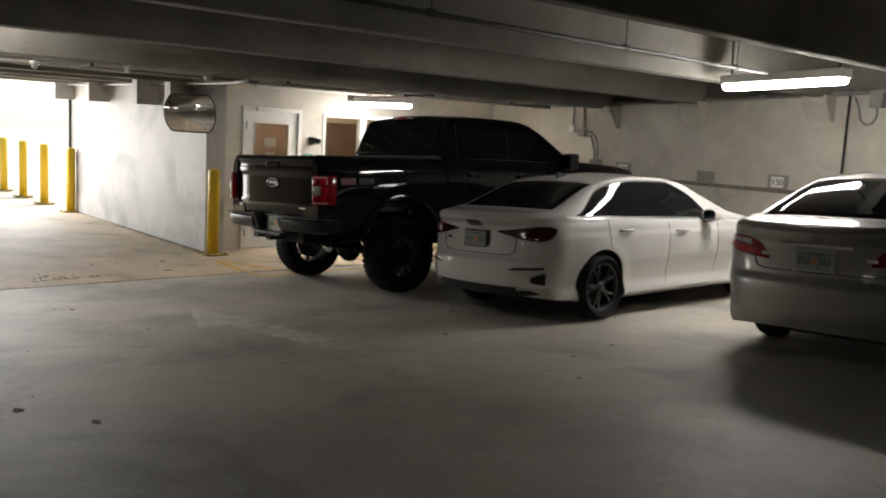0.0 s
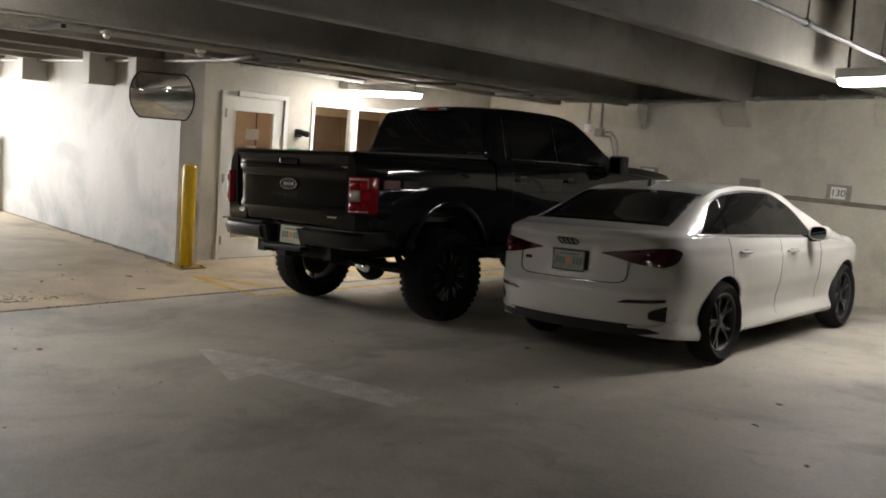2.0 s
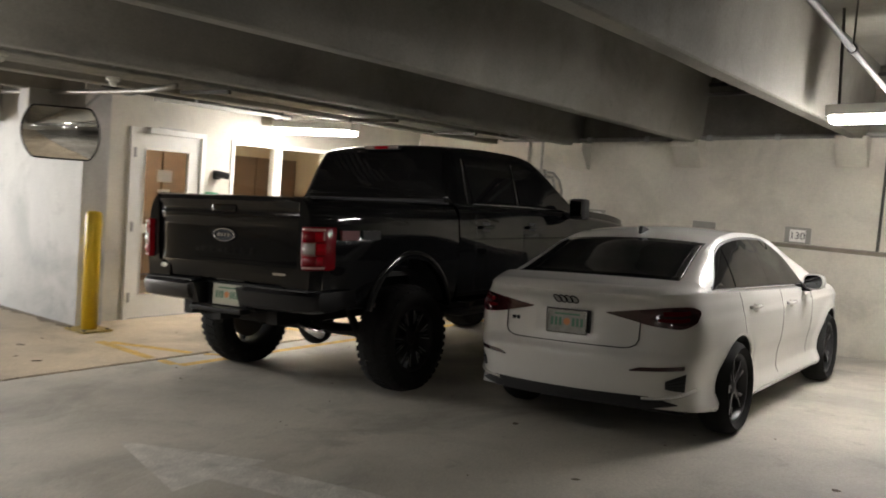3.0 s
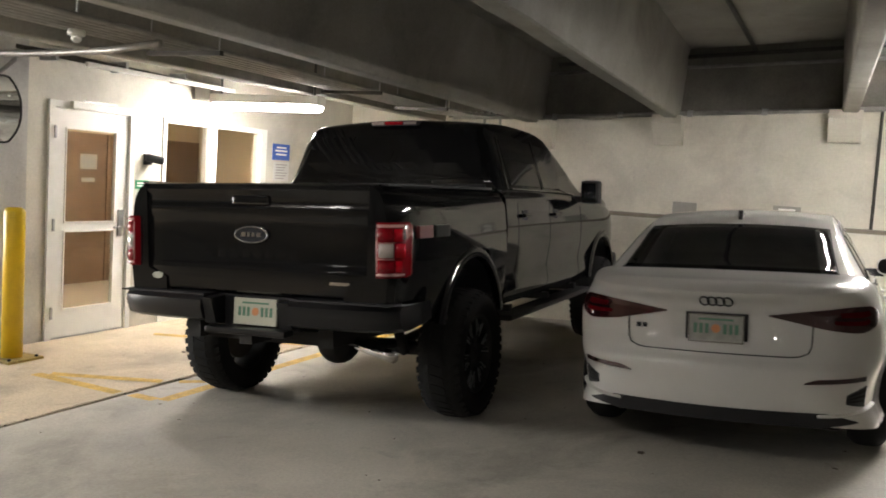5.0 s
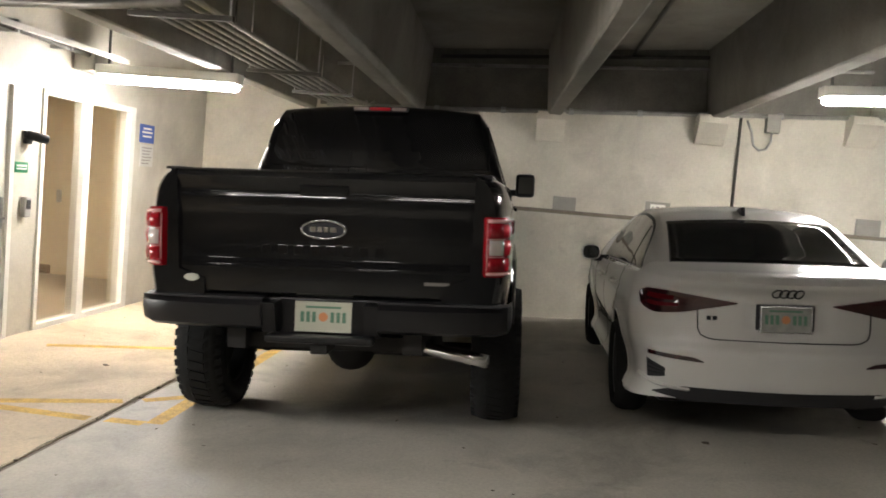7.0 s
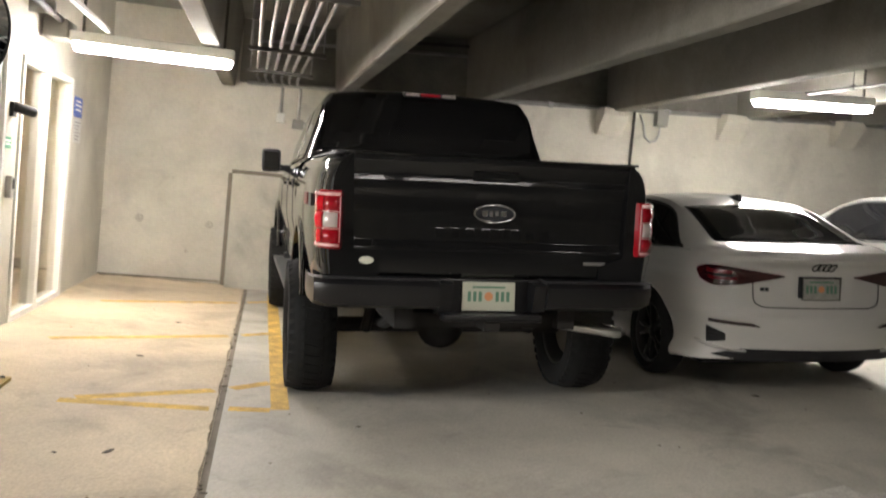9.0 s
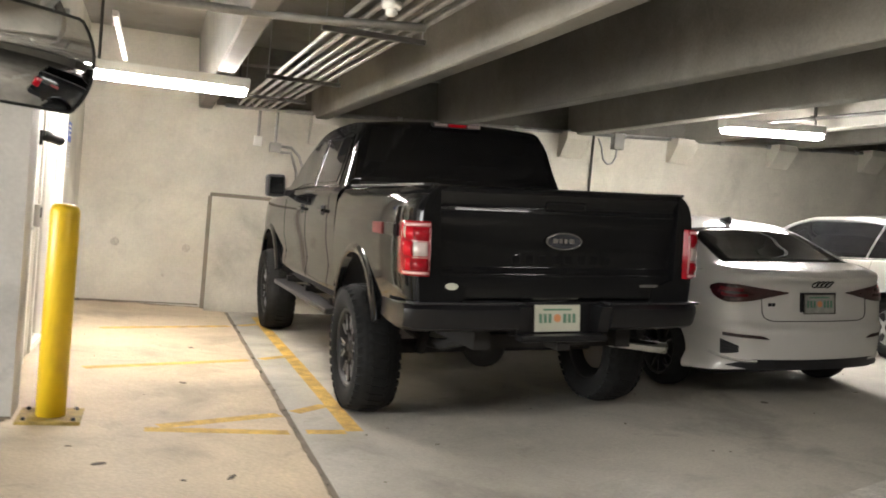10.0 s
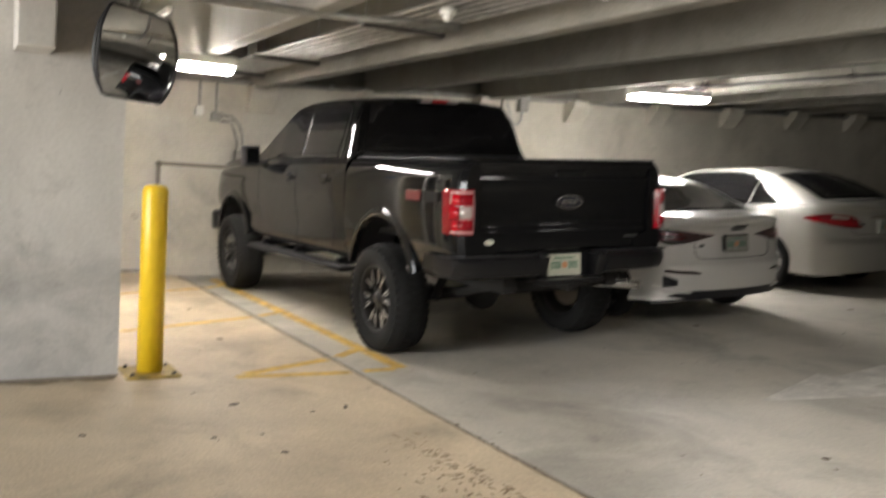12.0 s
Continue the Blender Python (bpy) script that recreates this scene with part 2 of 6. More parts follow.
def add_tube(bm, points, r, n=10, cap=True):
    """A round tube through points."""
    rings = []
    pts = [Vector(p) for p in points]
    for i, p in enumerate(pts):
        d = (pts[min(i + 1, len(pts) - 1)] - pts[max(i - 1, 0)]).normalized()
        u = d.orthogonal().normalized() if i == 0 else (u - d * u.dot(d)).normalized()
        v = d.cross(u)
        rings.append([bm.verts.new(p + r * (math.cos(2 * math.pi * k / n) * u + math.sin(2 * math.pi * k / n) * v)) for k in range(n)])
    for a, b in zip(rings, rings[1:]):
        for k in range(n):
            bm.faces.new((a[k], a[(k + 1) % n], b[(k + 1) % n], b[k]))
    if cap:
        bm.faces.new(rings[0][::-1])
        bm.faces.new(rings[-1])
    return bm


def tube(points, r, n=10):
    return add_tube(bmesh.new(), points, r, n)


def lathe(profile, axis="z", n=32, closed=False):
    """Turns a profile of (radius, height) round an axis."""
    bm = bmesh.new()
    rings = []
    for r, h in profile:
        ring = []
        for k in range(n):
            a = 2 * math.pi * k / n
            c, s_ = r * math.cos(a), r * math.sin(a)
            ring.append(bm.verts.new({"z": (c, s_, h), "y": (c, h, s_), "x": (h, c, s_)}[axis]))
        rings.append(ring)
    pairs = list(zip(rings, rings[1:]))
    if closed:
        pairs.append((rings[-1], rings[0]))
    for a, b in pairs:
        for k in range(n):
            bm.faces.new((a[k], a[(k + 1) % n], b[(k + 1) % n], b[k]))
    if not closed:
        for ring, r in ((rings[0], profile[0][0]), (rings[-1], profile[-1][0])):
            if r > 1e-4:
                bm.faces.new(ring)
    bmesh.ops.remove_doubles(bm, verts=bm.verts, dist=1e-5)
    return bm



# ---- shapes for vehicles ----


def curve(*pts):
    """A smooth curve through points (x, y)."""
    xs, ys = [p[0] for p in pts], [p[1] for p in pts]
    n = len(xs)
    d = [(ys[i + 1] - ys[i]) / (xs[i + 1] - xs[i]) for i in range(n - 1)]
    m = [d[0]] + [0.0 if d[i - 1] * d[i] <= 0 else 2 * d[i - 1] * d[i] / (d[i - 1] + d[i]) for i in range(1, n - 1)] + [d[-1]]

    def f(x):
        if x <= xs[0]:
            return ys[0]
        if x >= xs[-1]:
            return ys[-1]
        i = max(k for k in range(n - 1) if xs[k] <= x)
        h = xs[i + 1] - xs[i]
        t = (x - xs[i]) / h
        return (ys[i] * (1 + 2 * t) * (1 - t) ** 2 + m[i] * h * t * (1 - t) ** 2
                + ys[i + 1] * t * t * (3 - 2 * t) + m[i + 1] * h * t * t * (t - 1))
    return f


def steps(a, b, n):
    return [a + (b - a) * i / n for i in range(n + 1)]


def add_grid(bm, rows):
    """Quads over rows of points."""
    vs = [[bm.verts.new(p) for p in row] for row in rows]
    for r0, r1 in zip(vs, vs[1:]):
        for k in range(len(r0) - 1):
            bm.faces.new((r0[k], r0[k + 1], r1[k + 1], r1[k]))
    return bm


def add_plate(bm, rows, depth):
    """A sheet over rows of points, thickened to a closed solid along depth (a vector)."""
    d = Vector(depth)
    top = [[Vector(p) for p in r] for r in rows]
    low = [[p - d for p in r] for r in top]
    add_grid(bm, top)
    add_grid(bm, low)
    for t, l in ((top[0], low[0]), (top[-1], low[-1]), ([r[0] for r in top], [r[0] for r in low]), ([r[-1] for r in top], [r[-1] for r in low])):
        add_grid(bm, [t, l])
    bmesh.ops.remove_doubles(bm, verts=bm.verts, dist=1e-5)
    return bm


def soften(ob, angle=32):
    for p in ob.data.polygons:
        p.use_smooth = True
    ob.data.set_sharp_from_angle(angle=radians(angle))
    return ob


def cut(ob, bm, material):
    """Takes a solid out of a mesh; the cut faces get their own material."""
    tool = new("cutter", mesh_of("cutter", bm, material))
    mod = ob.modifiers.new("cut", "BOOLEAN")
    mod.object, mod.operation, mod.solver, mod.material_mode = tool, "DIFFERENCE", "EXACT", "TRANSFER"
    tool.matrix_world = Matrix()
    keep, ob.parent = ob.parent, None
    bpy.context.view_layer.update()
    done = bpy.data.meshes.new_from_object(ob.evaluated_get(bpy.context.evaluated_depsgraph_get()))
    ob.modifiers.clear()
    done.name = ob.name
    ob.data = done
    ob.parent = keep
    bpy.data.objects.remove(tool)
    return ob


class Shell:
    """The skin of a car: half widths, sill, belt, roof line and roof half width along its length."""

    def __init__(self, length, width, sill, belt, top, roof, rear, front, reach=0.5, bow=0.0, dish=0.0):
        self.length, self.width, self.sill, self.belt, self.top, self.roof = length, width, sill, belt, top, roof
        self.rear, self.front, self.reach, self.bow, self.dish = rear, front, reach, bow, dish

    def shift(self, x, z, y=0.0):
        return (x + (self.rear(z) + self.bow * (y / 0.8) ** 2) * max(0.0, 1 - x / self.reach)
                - self.front(z) * max(0.0, 1 - (self.length - x) / self.reach))

    def half(self, x):
        w, b, s, t, r = self.width(x), self.sill(x), self.belt(x), self.top(x), self.roof(x)
        g = t - s
        h = s - b
        low = [(w - 0.16, b), (w - 0.06, b + 0.015), (w - 0.035, b + min(0.06, 0.09 * h)), (w - 0.016 + self.dish * 0.25, b + min(0.12, 0.18 * h)), (w - 0.034 - self.dish, b + min(0.25, 0.36 * h)), (w - 0.004, b + 0.52 * (s - b)),
               (w - 0.004, b + 0.72 * (s - b)), (w - 0.022, s - 0.05), (w - 0.04, s - 0.015), (w - 0.062, s)]
        a = w - 0.068
        side = [(a + (r + 0.035 - a) * f, s + g * f * 0.9) for f in (0.04, 0.3, 0.6, 0.88)]
        over = [(r * u, s + g * (1 - 0.075 * u * u)) for u in (1.0, 0.85, 0.6, 0.3, 0.0)]
        return low + side + over

    def side(self, x, z):
        pts = self.half(x)
        for p, q in zip(pts, pts[1:]):
            if p[1] <= z <= q[1] and q[1] > p[1]:
                return p[0] + (q[0] - p[0]) * (z - p[1]) / (q[1] - p[1])
        return pts[0][0] if z < pts[0][1] else pts[-2][0]

    def skin(self, s, z, out=0.0):
        """A point of the skin at height z: s < 0 inwards along the rear face, s >= 0 forwards along the left side."""
        w0 = self.side(0.0, z)
        if s < 0:
            return Vector((self.rear(z) + self.bow * ((w0 + s) / 0.8) ** 2 - out, w0 + s, z))
        x = s
        w = self.side(x, z)
        k = max(0.0, 1 - s / 0.3)
        return Vector((self.shift(x, z, w) - out * k, w + out * (1 - 0.5 * k), z))

    def over(self, x, y, out=0.0):
        s, t, r = self.belt(x), self.top(x), self.roof(x)
        z = s + (t - s) * (1 - 0.075 * (y / r) ** 2)
        dz = (self.top(x + 0.02) - self.top(x - 0.02)) / 0.04
        k = 1 / math.sqrt(1 + dz * dz)
        return Vector((self.shift(x, z, y) - out * dz * k, y, z + out * k))

    def body(self, xs):
        bm = bmesh.new()
        rings = []
        for x in xs:
            h = self.half(x)
            pts = [(y, z) for y, z in h] + [(-y, z) for y, z in h[-2::-1]]
            rings.append([bm.verts.new((self.shift(x, z, y), y, z)) for y, z in pts])
        for a, b in zip(rings, rings[1:]):
            for k in range(len(a)):
                j = (k + 1) % len(a)
                bm.faces.new((a[k], a[j], b[j], b[k]))
        for ring in (rings[0], rings[-1]):
            n = len(ring)
            for k in range(n // 2):
                a, b, c, d = ring[k], ring[k + 1], ring[n - 2 - k], ring[n - 1 - k]
                if self.bow and ring is rings[0] and b is not c and b.co.y > 0.1:
                    lows, highs = [a], [b]
                    for u in (0.6, 0.2, -0.2, -0.6):
                        for p, row in ((a, lows), (b, highs)):
                            yy = p.co.y * u
                            row.append(bm.verts.new((self.rear(p.co.z) + self.bow * (yy / 0.8) ** 2, yy, p.co.z)))
                    lows.append(d)
                    highs.append(c)
                    for i in range(5):
                        bm.faces.new((lows[i], highs[i], highs[i + 1], lows[i + 1]))
                    continue
                q = list(dict.fromkeys([a, b, c, d]))
                if len(q) > 2:
                    bm.faces.new(q)
        bmesh.ops.remove_doubles(bm, verts=bm.verts, dist=1e-5)
        return bm

    def glass_side(self, x0, x1, f0, f1, n=16, out=0.004):
        """A side window as a sheet; f0 and f1 are its foot and head as parts of the height above the belt."""
        rows = []
        for f in steps(0, 1, 5):
            row = []
            for x in steps(x0, x1, n):
                s, t = self.belt(x), self.top(x)
                z = s + (t - s) * 0.9 * (f0(x) + (f1(x) - f0(x)) * f)
                row.append((x, self.side(x, z) + out, z))
            rows.append(row)
        return rows


def mirrored(rows):
    return [[(p[0], -p[1], p[2]) for p in r] for r in rows]


def arch_cutter(xs, r, z, y0, y1):
    bm = bmesh.new()
    for x in xs:
        for s in (-1, 1):
            n = 28
            add_prism(bm, [(x + r * math.cos(2 * math.pi * k / n), z + r * math.sin(2 * math.pi * k / n)) for k in range(n)], "y", s * y0, s * y1)
    return bm


def tyre_mesh(r, width, rim):
    h = width / 2
    bm = lathe([(rim, -h + 0.03), (rim + 0.02, -h + 0.012), (rim + 0.5 * (r - rim), -h), (r - 0.035, -h + 0.012), (r - 0.012, -h + 0.035), (r, -h + 0.07),
                (r, h - 0.07), (r - 0.012, h - 0.035), (r - 0.035, h - 0.012), (rim + 0.5 * (r - rim), h), (rim + 0.02, h - 0.012), (rim, h - 0.03)], "y", 48, True)
    return bm


def tread_mesh(r, width):
    """Three rows of slanted tread blocks."""
    bm, h = bmesh.new(), width / 2
    n = 40
    for k in range(n):
        for row, (ya, yb, sk) in enumerate(((-h + 0.005, -h * 0.36, 0.055), (-h * 0.3, h * 0.3, -0.05), (h * 0.36, h - 0.005, 0.055))):
            a0 = 2 * math.pi * (k + 0.5 * (row == 1)) / n
            da = 2 * math.pi / n * 0.31
            vs = []
            for rr in (r - 0.012, r + 0.006):
                for y, turn in ((ya, 0.0), (yb, sk)):
                    for sg in (-1, 1):
                        a = a0 + sg * da + turn
                        q = rr - (0.026 if abs(y) > h * 0.9 else 0)
                        vs.append(bm.verts.new((q * math.cos(a), y, q * math.sin(a))))
            for f in ((4, 5, 7, 6), (0, 1, 5, 4), (2, 6, 7, 3), (0, 4, 6, 2), (1, 3, 7, 5)):
                bm.faces.new([vs[i] for i in f])
    return bm


def spoke_poly(r0, r1, w0, w1, lean=0.0):
    return [(r0, -w0), (r1, -w1 + lean), (r1, w1 + lean), (r0, w0)]


def add_spoke(bm, poly, angle, y0, y1):
    c, s = math.cos(angle), math.sin(angle)
    return add_prism(bm, [(c * p - s * q, s * p + c * q) for p, q in poly], "y", y0, y1)


def make_wheel(car, x, y, z, r, width, rim, style, m_rim, m_face, label):
    """One wheel; its outer face looks to local +y, and it is turned for the other side."""
    h = width / 2
    wheel = part("wheel", lathe([(rim, -h + 0.03), (rim - 0.015, -h + 0.05), (rim - 0.03, 0.0), (rim - 0.02, h - 0.035), (rim - 0.004, h - 0.028), (rim, h - 0.03)], "y", 48, True), m_rim, car, label, smooth=True)
    wheel.matrix_basis = pose(x, y, z, 0, 0, 0 if y > 0 else 180)
    tyre = part("tyre", tyre_mesh(r, width, rim), M_RUBBER, wheel, "black rubber tyre")
    soften(tyre, 40)
    if style == "split":
        tagged(part("tread", tread_mesh(r, width), M_RUBBER, wheel, "chunky off-road tread blocks"), kind="stuff")
    f = h - (0.05 if style != "cover" else 0.03)
    part("hub", lathe([(0.0, f + 0.006), (0.03, f + 0.004), (0.055, f - 0.01), (0.06, f - 0.05), (0.0, f - 0.05)], "y", 20), m_rim, wheel, smooth=True)
    part("brake_disc", lathe([(0.0, -0.02), (rim * 0.72, -0.02), (rim * 0.72, -0.045), (0.0, -0.045)], "y", 32), M_BRAKE, wheel)
    if style == "split":
        proto = None
        for k in range(6):
            if proto is None:
                bm = bmesh.new()
                add_spoke(bm, spoke_poly(0.04, 0.13, 0.030, 0.026), 0, f - 0.06, f - 0.010)
                for sg in (-1, 1):
                    add_spoke(bm, [(0.11, sg * 0.004), (rim - 0.012, sg * 0.040), (rim - 0.012, sg * 0.070), (0.12, sg * 0.030)], 0, f - 0.05, f - 0.002)
                proto = part("spoke", bm, m_rim, wheel)
                bm = bmesh.new()
                for sg in (-1, 1):
                    add_spoke(bm, [(0.118, sg * 0.021), (rim - 0.045, sg * 0.056), (rim - 0.045, sg * 0.0655), (0.118, sg * 0.029)], 0, f - 0.004, f + 0.003)
                    add_spoke(bm, [(0.15, sg * 0.011), (0.20, sg * 0.025), (0.20, sg * 0.029), (0.145, sg * 0.0145)], 0, f - 0.004, f + 0.002)
                edge = part("milled_edge", bm, m_face, wheel, "bright milled spoke edge")
                pm, em = proto.data, edge.data
            else:
                proto, edge = new("spoke", pm), new("milled_edge", em)
                proto.parent = edge.parent = wheel
            proto.matrix_basis = edge.matrix_basis = pose(0, 0, 0, 0, 60 * k + 10, 0)
    elif style == "five":
        bm = bmesh.new()
        for lean, back in ((0.030, 0.0), (-0.048, 0.006)):
            mid = 0.13
            add_spoke(bm, [(0.04, -0.013 + lean * 0.3), (mid, -0.011 + lean * 0.45), (mid, 0.011 + lean * 0.45), (0.04, 0.013 + lean * 0.3)], 0.0, f - 0.045, f - 0.004 - back)
            add_spoke(bm, [(mid, -0.011 + lean * 0.45), (rim - 0.012, -0.009 + lean * 1.15), (rim - 0.012, 0.014 + lean * 1.15), (mid, 0.011 + lean * 0.45)], 0.0, f - 0.045, f - back)
        first_spoke = part("spoke", bm, m_rim, wheel)
        bm = bmesh.new()
        add_spoke(bm, [(0.13, 0.017), (rim - 0.014, 0.0395), (rim - 0.014, 0.0475), (0.13, 0.0235)], 0.0, f - 0.01, f + 0.002)
        add_spoke(bm, [(0.13, -0.032), (rim - 0.014, -0.0635), (rim - 0.014, -0.0565), (0.13, -0.0265)], 0.0, f - 0.016, f - 0.004)
        first_edge = part("spoke_edge", bm, m_face, wheel, "bright machined spoke edge")
        for k in range(1, 5):
            o = new("spoke_edge", first_edge.data)
            o.parent = wheel
            o.matrix_basis = pose(0, 0, 0, 0, 72 * k, 0)
        for k in range(1, 5):
            o = new("spoke", first_spoke.data)
            o.parent = wheel
            o.matrix_basis = pose(0, 0, 0, 0, 72 * k, 0)
    else:
        part("wheel_cover", lathe([(0.0, f - 0.012), (rim * 0.4, f - 0.004), (rim * 0.96, f - 0.02), (rim * 0.98, f - 0.035), (0.0, f - 0.035)], "y", 40), m_face, wheel, "silver plastic wheel cover", smooth=True)
        bm = bmesh.new()
        add_spoke(bm, [(rim * 0.42, -0.018), (rim * 0.78, -0.035), (rim * 0.84, 0.0), (rim * 0.78, 0.035), (rim * 0.42, 0.018)], 0, f - 0.02, f + 0.0005)
        first_slot = part("slot", bm, M_DARK, wheel)
        for k in range(1, 7):
            o = new("slot", first_slot.data)
            o.parent = wheel
            o.matrix_basis = pose(0, 0, 0, 0, 360 / 7 * k, 0)
    return wheel


def licence_plate(car, x, y, z, lean=0.0, face=None, rim=None):
    """A pale plate with green bars, an orange patch and a thin frame, facing -x."""
    pl = part("licence_plate", box(-0.006, 0.004, -0.152, 0.152, -0.076, 0.076, 0.002), face or M_PLATE, car, "pale licence plate with green bars")
    pl.matrix_basis = pose(x, y, z, 0, lean, 0) @ Matrix.Diagonal((1, 0.94, 0.94, 1))
    part("plate_frame", add_box(add_box(add_box(box(-0.010, 0.006, -0.16, -0.15, -0.084, 0.084), -0.010, 0.006, 0.15, 0.16, -0.084, 0.084),
                                        -0.010, 0.006, -0.15, 0.15, 0.076, 0.084), -0.010, 0.006, -0.15, 0.15, -0.084, -0.076), rim or M_PLATE, pl)
    for yy in (0.118, 0.085, 0.052, -0.052, -0.085, -0.118):
        part("bar", box(-0.008, -0.005, yy - 0.010, yy + 0.010, -0.030, 0.028), M_GREEN, pl)
    part("patch", lathe([(0.0, -0.008), (0.026, -0.008), (0.026, -0.005), (0.0, -0.005)], "x", 16), M_ORANGE, pl)
    part("band", box(-0.008, -0.005, -0.1, 0.1, 0.048, 0.06), M_GREEN, pl)
    return pl


def ring_badge(car, x, y, z, r, tube_r, n=20):
    bm = bmesh.new()
    pts = [(x(z + r * math.sin(2 * math.pi * k / n)), y + r * math.cos(2 * math.pi * k / n), z + r * math.sin(2 * math.pi * k / n)) for k in range(n + 1)]
    add_tube(bm, pts, tube_r, 6, False)
    return bm


# ---- pickup truck ----


def pickup(m):
    car = thing("pickup_truck", m, "black lifted pickup truck with large off-road tyres", "pickup truck")
    L = 5.85
    AX, R = (1.12, 4.83), 0.435
    # bed
    W = curve((0.0, 0.86), (0.04, 0.90), (0.10, 0.932), (0.2, 0.957), (0.4, 0.976), (0.8, 0.986), (1.2, 0.99), (1.78, 0.985))
    prof = [(-0.10, 0.70), (-0.045, 0.71), (-0.02, 0.80), (0.0, 1.0), (0.0, 1.18), (-0.010, 1.30), (-0.016, 1.37), (-0.026, 1.42), (-0.043, 1.46), (-0.068, 1.492), (-0.10, 1.514), (-0.12, 1.52)]
    for sg in (1, -1):
        bm = bmesh.new()
        rows = []
        for x in (0.035, 0.045, 0.055, 0.07, 0.085, 0.10, 0.12, 0.15, 0.19, 0.25, 0.32, 0.4, 0.5, 0.6, 0.8, 1.0, 1.2, 1.4, 1.6, 1.78):
            outer = [(x, sg * (W(x) + d), z) for d, z in prof]
            inner = [(x, sg * 0.78, 1.52), (x, sg * 0.765, 1.0), (x, sg * 0.625, 0.95), (x, sg * 0.625, 0.72)]
            rows.append(outer + inner + [outer[0]])
        add_grid(bm, rows)
        for row in (rows[0], rows[-1]):
            bm.faces.new([bm.verts.new(p) for p in row[:-1]])
        bmesh.ops.remove_doubles(bm, verts=bm.verts, dist=1e-5)
        side = part("bed_side", bm, M_BLACK, car)
        cut(side, arch_cutter(AX[:1], 0.53, 0.56, 0.5, 1.4), M_DARK)
        soften(side, 30)
    part("bed_floor", box(0.1, 1.78, -0.80, 0.80, 0.92, 0.96), M_DARK, car, "dark bed floor")
    part("bed_front", box(1.74, 1.78, -0.78, 0.78, 0.94, 1.50), M_BLACK, car)
    for sg in (1, -1):
        part("rail_cap", box(0.1, 1.78, sg * 0.765, sg * 0.865, 1.518, 1.533, 0.006), M_DARK, car, "black plastic bed rail cap")
    # tailgate with a pressed field and a spoiler lip
    rows = []
    for z, x in ((0.872, 0.075), (0.89, 0.045), (0.95, 0.0405), (1.01, 0.0395), (1.03, 0.040), (1.044, 0.0425), (1.06, 0.0455), (1.08, 0.0465), (1.19, 0.0465), (1.29, 0.046), (1.31, 0.0445), (1.325, 0.0405), (1.335, 0.0375), (1.35, 0.0365), (1.378, 0.0345), (1.388, 0.0345), (1.398, 0.0385), (1.41, 0.0405), (1.43, 0.039), (1.45, 0.034), (1.475, 0.022), (1.488, 0.018), (1.50, 0.021), (1.517, 0.032), (1.528, 0.055), (1.528, 0.11)):
        rows.append([(x + 0.02 * (abs(y) / 0.80) ** 6, y, z) for y in steps(-0.818, 0.818, 16)])
    gate = part("tailgate", add_plate(bmesh.new(), rows, (-0.05, 0, 0)), M_BLACK, car)
    soften(gate, 30)
    part("gate_handle", box(0.024, 0.05, -0.13, 0.13, 1.40, 1.455, 0.012), M_BLACK, gate, "black tailgate handle")
    oval = bmesh.new()
    add_tube(oval, [(0.036, 0.115 * math.cos(a), 1.225 + 0.047 * math.sin(a)) for a in steps(0, 2 * math.pi, 28)], 0.007, 6, False)
    part("badge_ring", oval, M_DULLCHROME, gate, "chrome oval badge ring", smooth=True)
    part("badge", prism([(0.112 * math.cos(a), 1.225 + 0.044 * math.sin(a)) for a in steps(0, 2 * math.pi, 28)[:-1]], "x", 0.038, 0.066), M_BADGE, gate, "dark plain oval badge")
    for k, w_ in ((-0.05, 0.03), (-0.012, 0.02), (0.02, 0.02), (0.055, 0.03)):
        part("badge_mark", box(0.034, 0.039, k - w_ / 2, k + w_ / 2, 1.213, 1.238), M_CHROME, gate)
    for k in range(8):
        y = 0.30 - 0.085 * k
        part("pressed_bar", box(0.0451, 0.06, y - 0.024, y + 0.024, 1.09, 1.14, 0.001), M_BLACK, gate)
    part("trim_mark", box(0.036, 0.046, -0.66, -0.53, 0.955, 0.972), M_CHROME, gate, "small chrome trim mark")
    part("sticker", prism([(0.695 + 0.04 * math.cos(a), 0.955 + 0.02 * math.sin(a)) for a in steps(0, 2 * math.pi, 16)[:-1]], "x", 0.034, 0.046), M_PLATE, gate, "small white oval sticker")
    # tail lights
    for sg in (1, -1):
        def lamp(u, z, out):
            return (0.012 + 0.105 * u ** 3 - out, sg * (0.842 + 0.104 * min(1.0, u) + 0.012 * max(0.0, u - 0.8) + out * u), z)
        us = steps(0, 1.25, 8)
        lt = part("tail_light", add_plate(bmesh.new(), [[lamp(u, z, 0.012 if 1.02 < z < 1.31 else 0.004) for u in us] for z in (1.012, 1.028, 1.3, 1.318)], (-0.05, sg * 0.02, 0)), M_DEEPRED, car, "red tail light with a clear middle")
        soften(lt, 40)
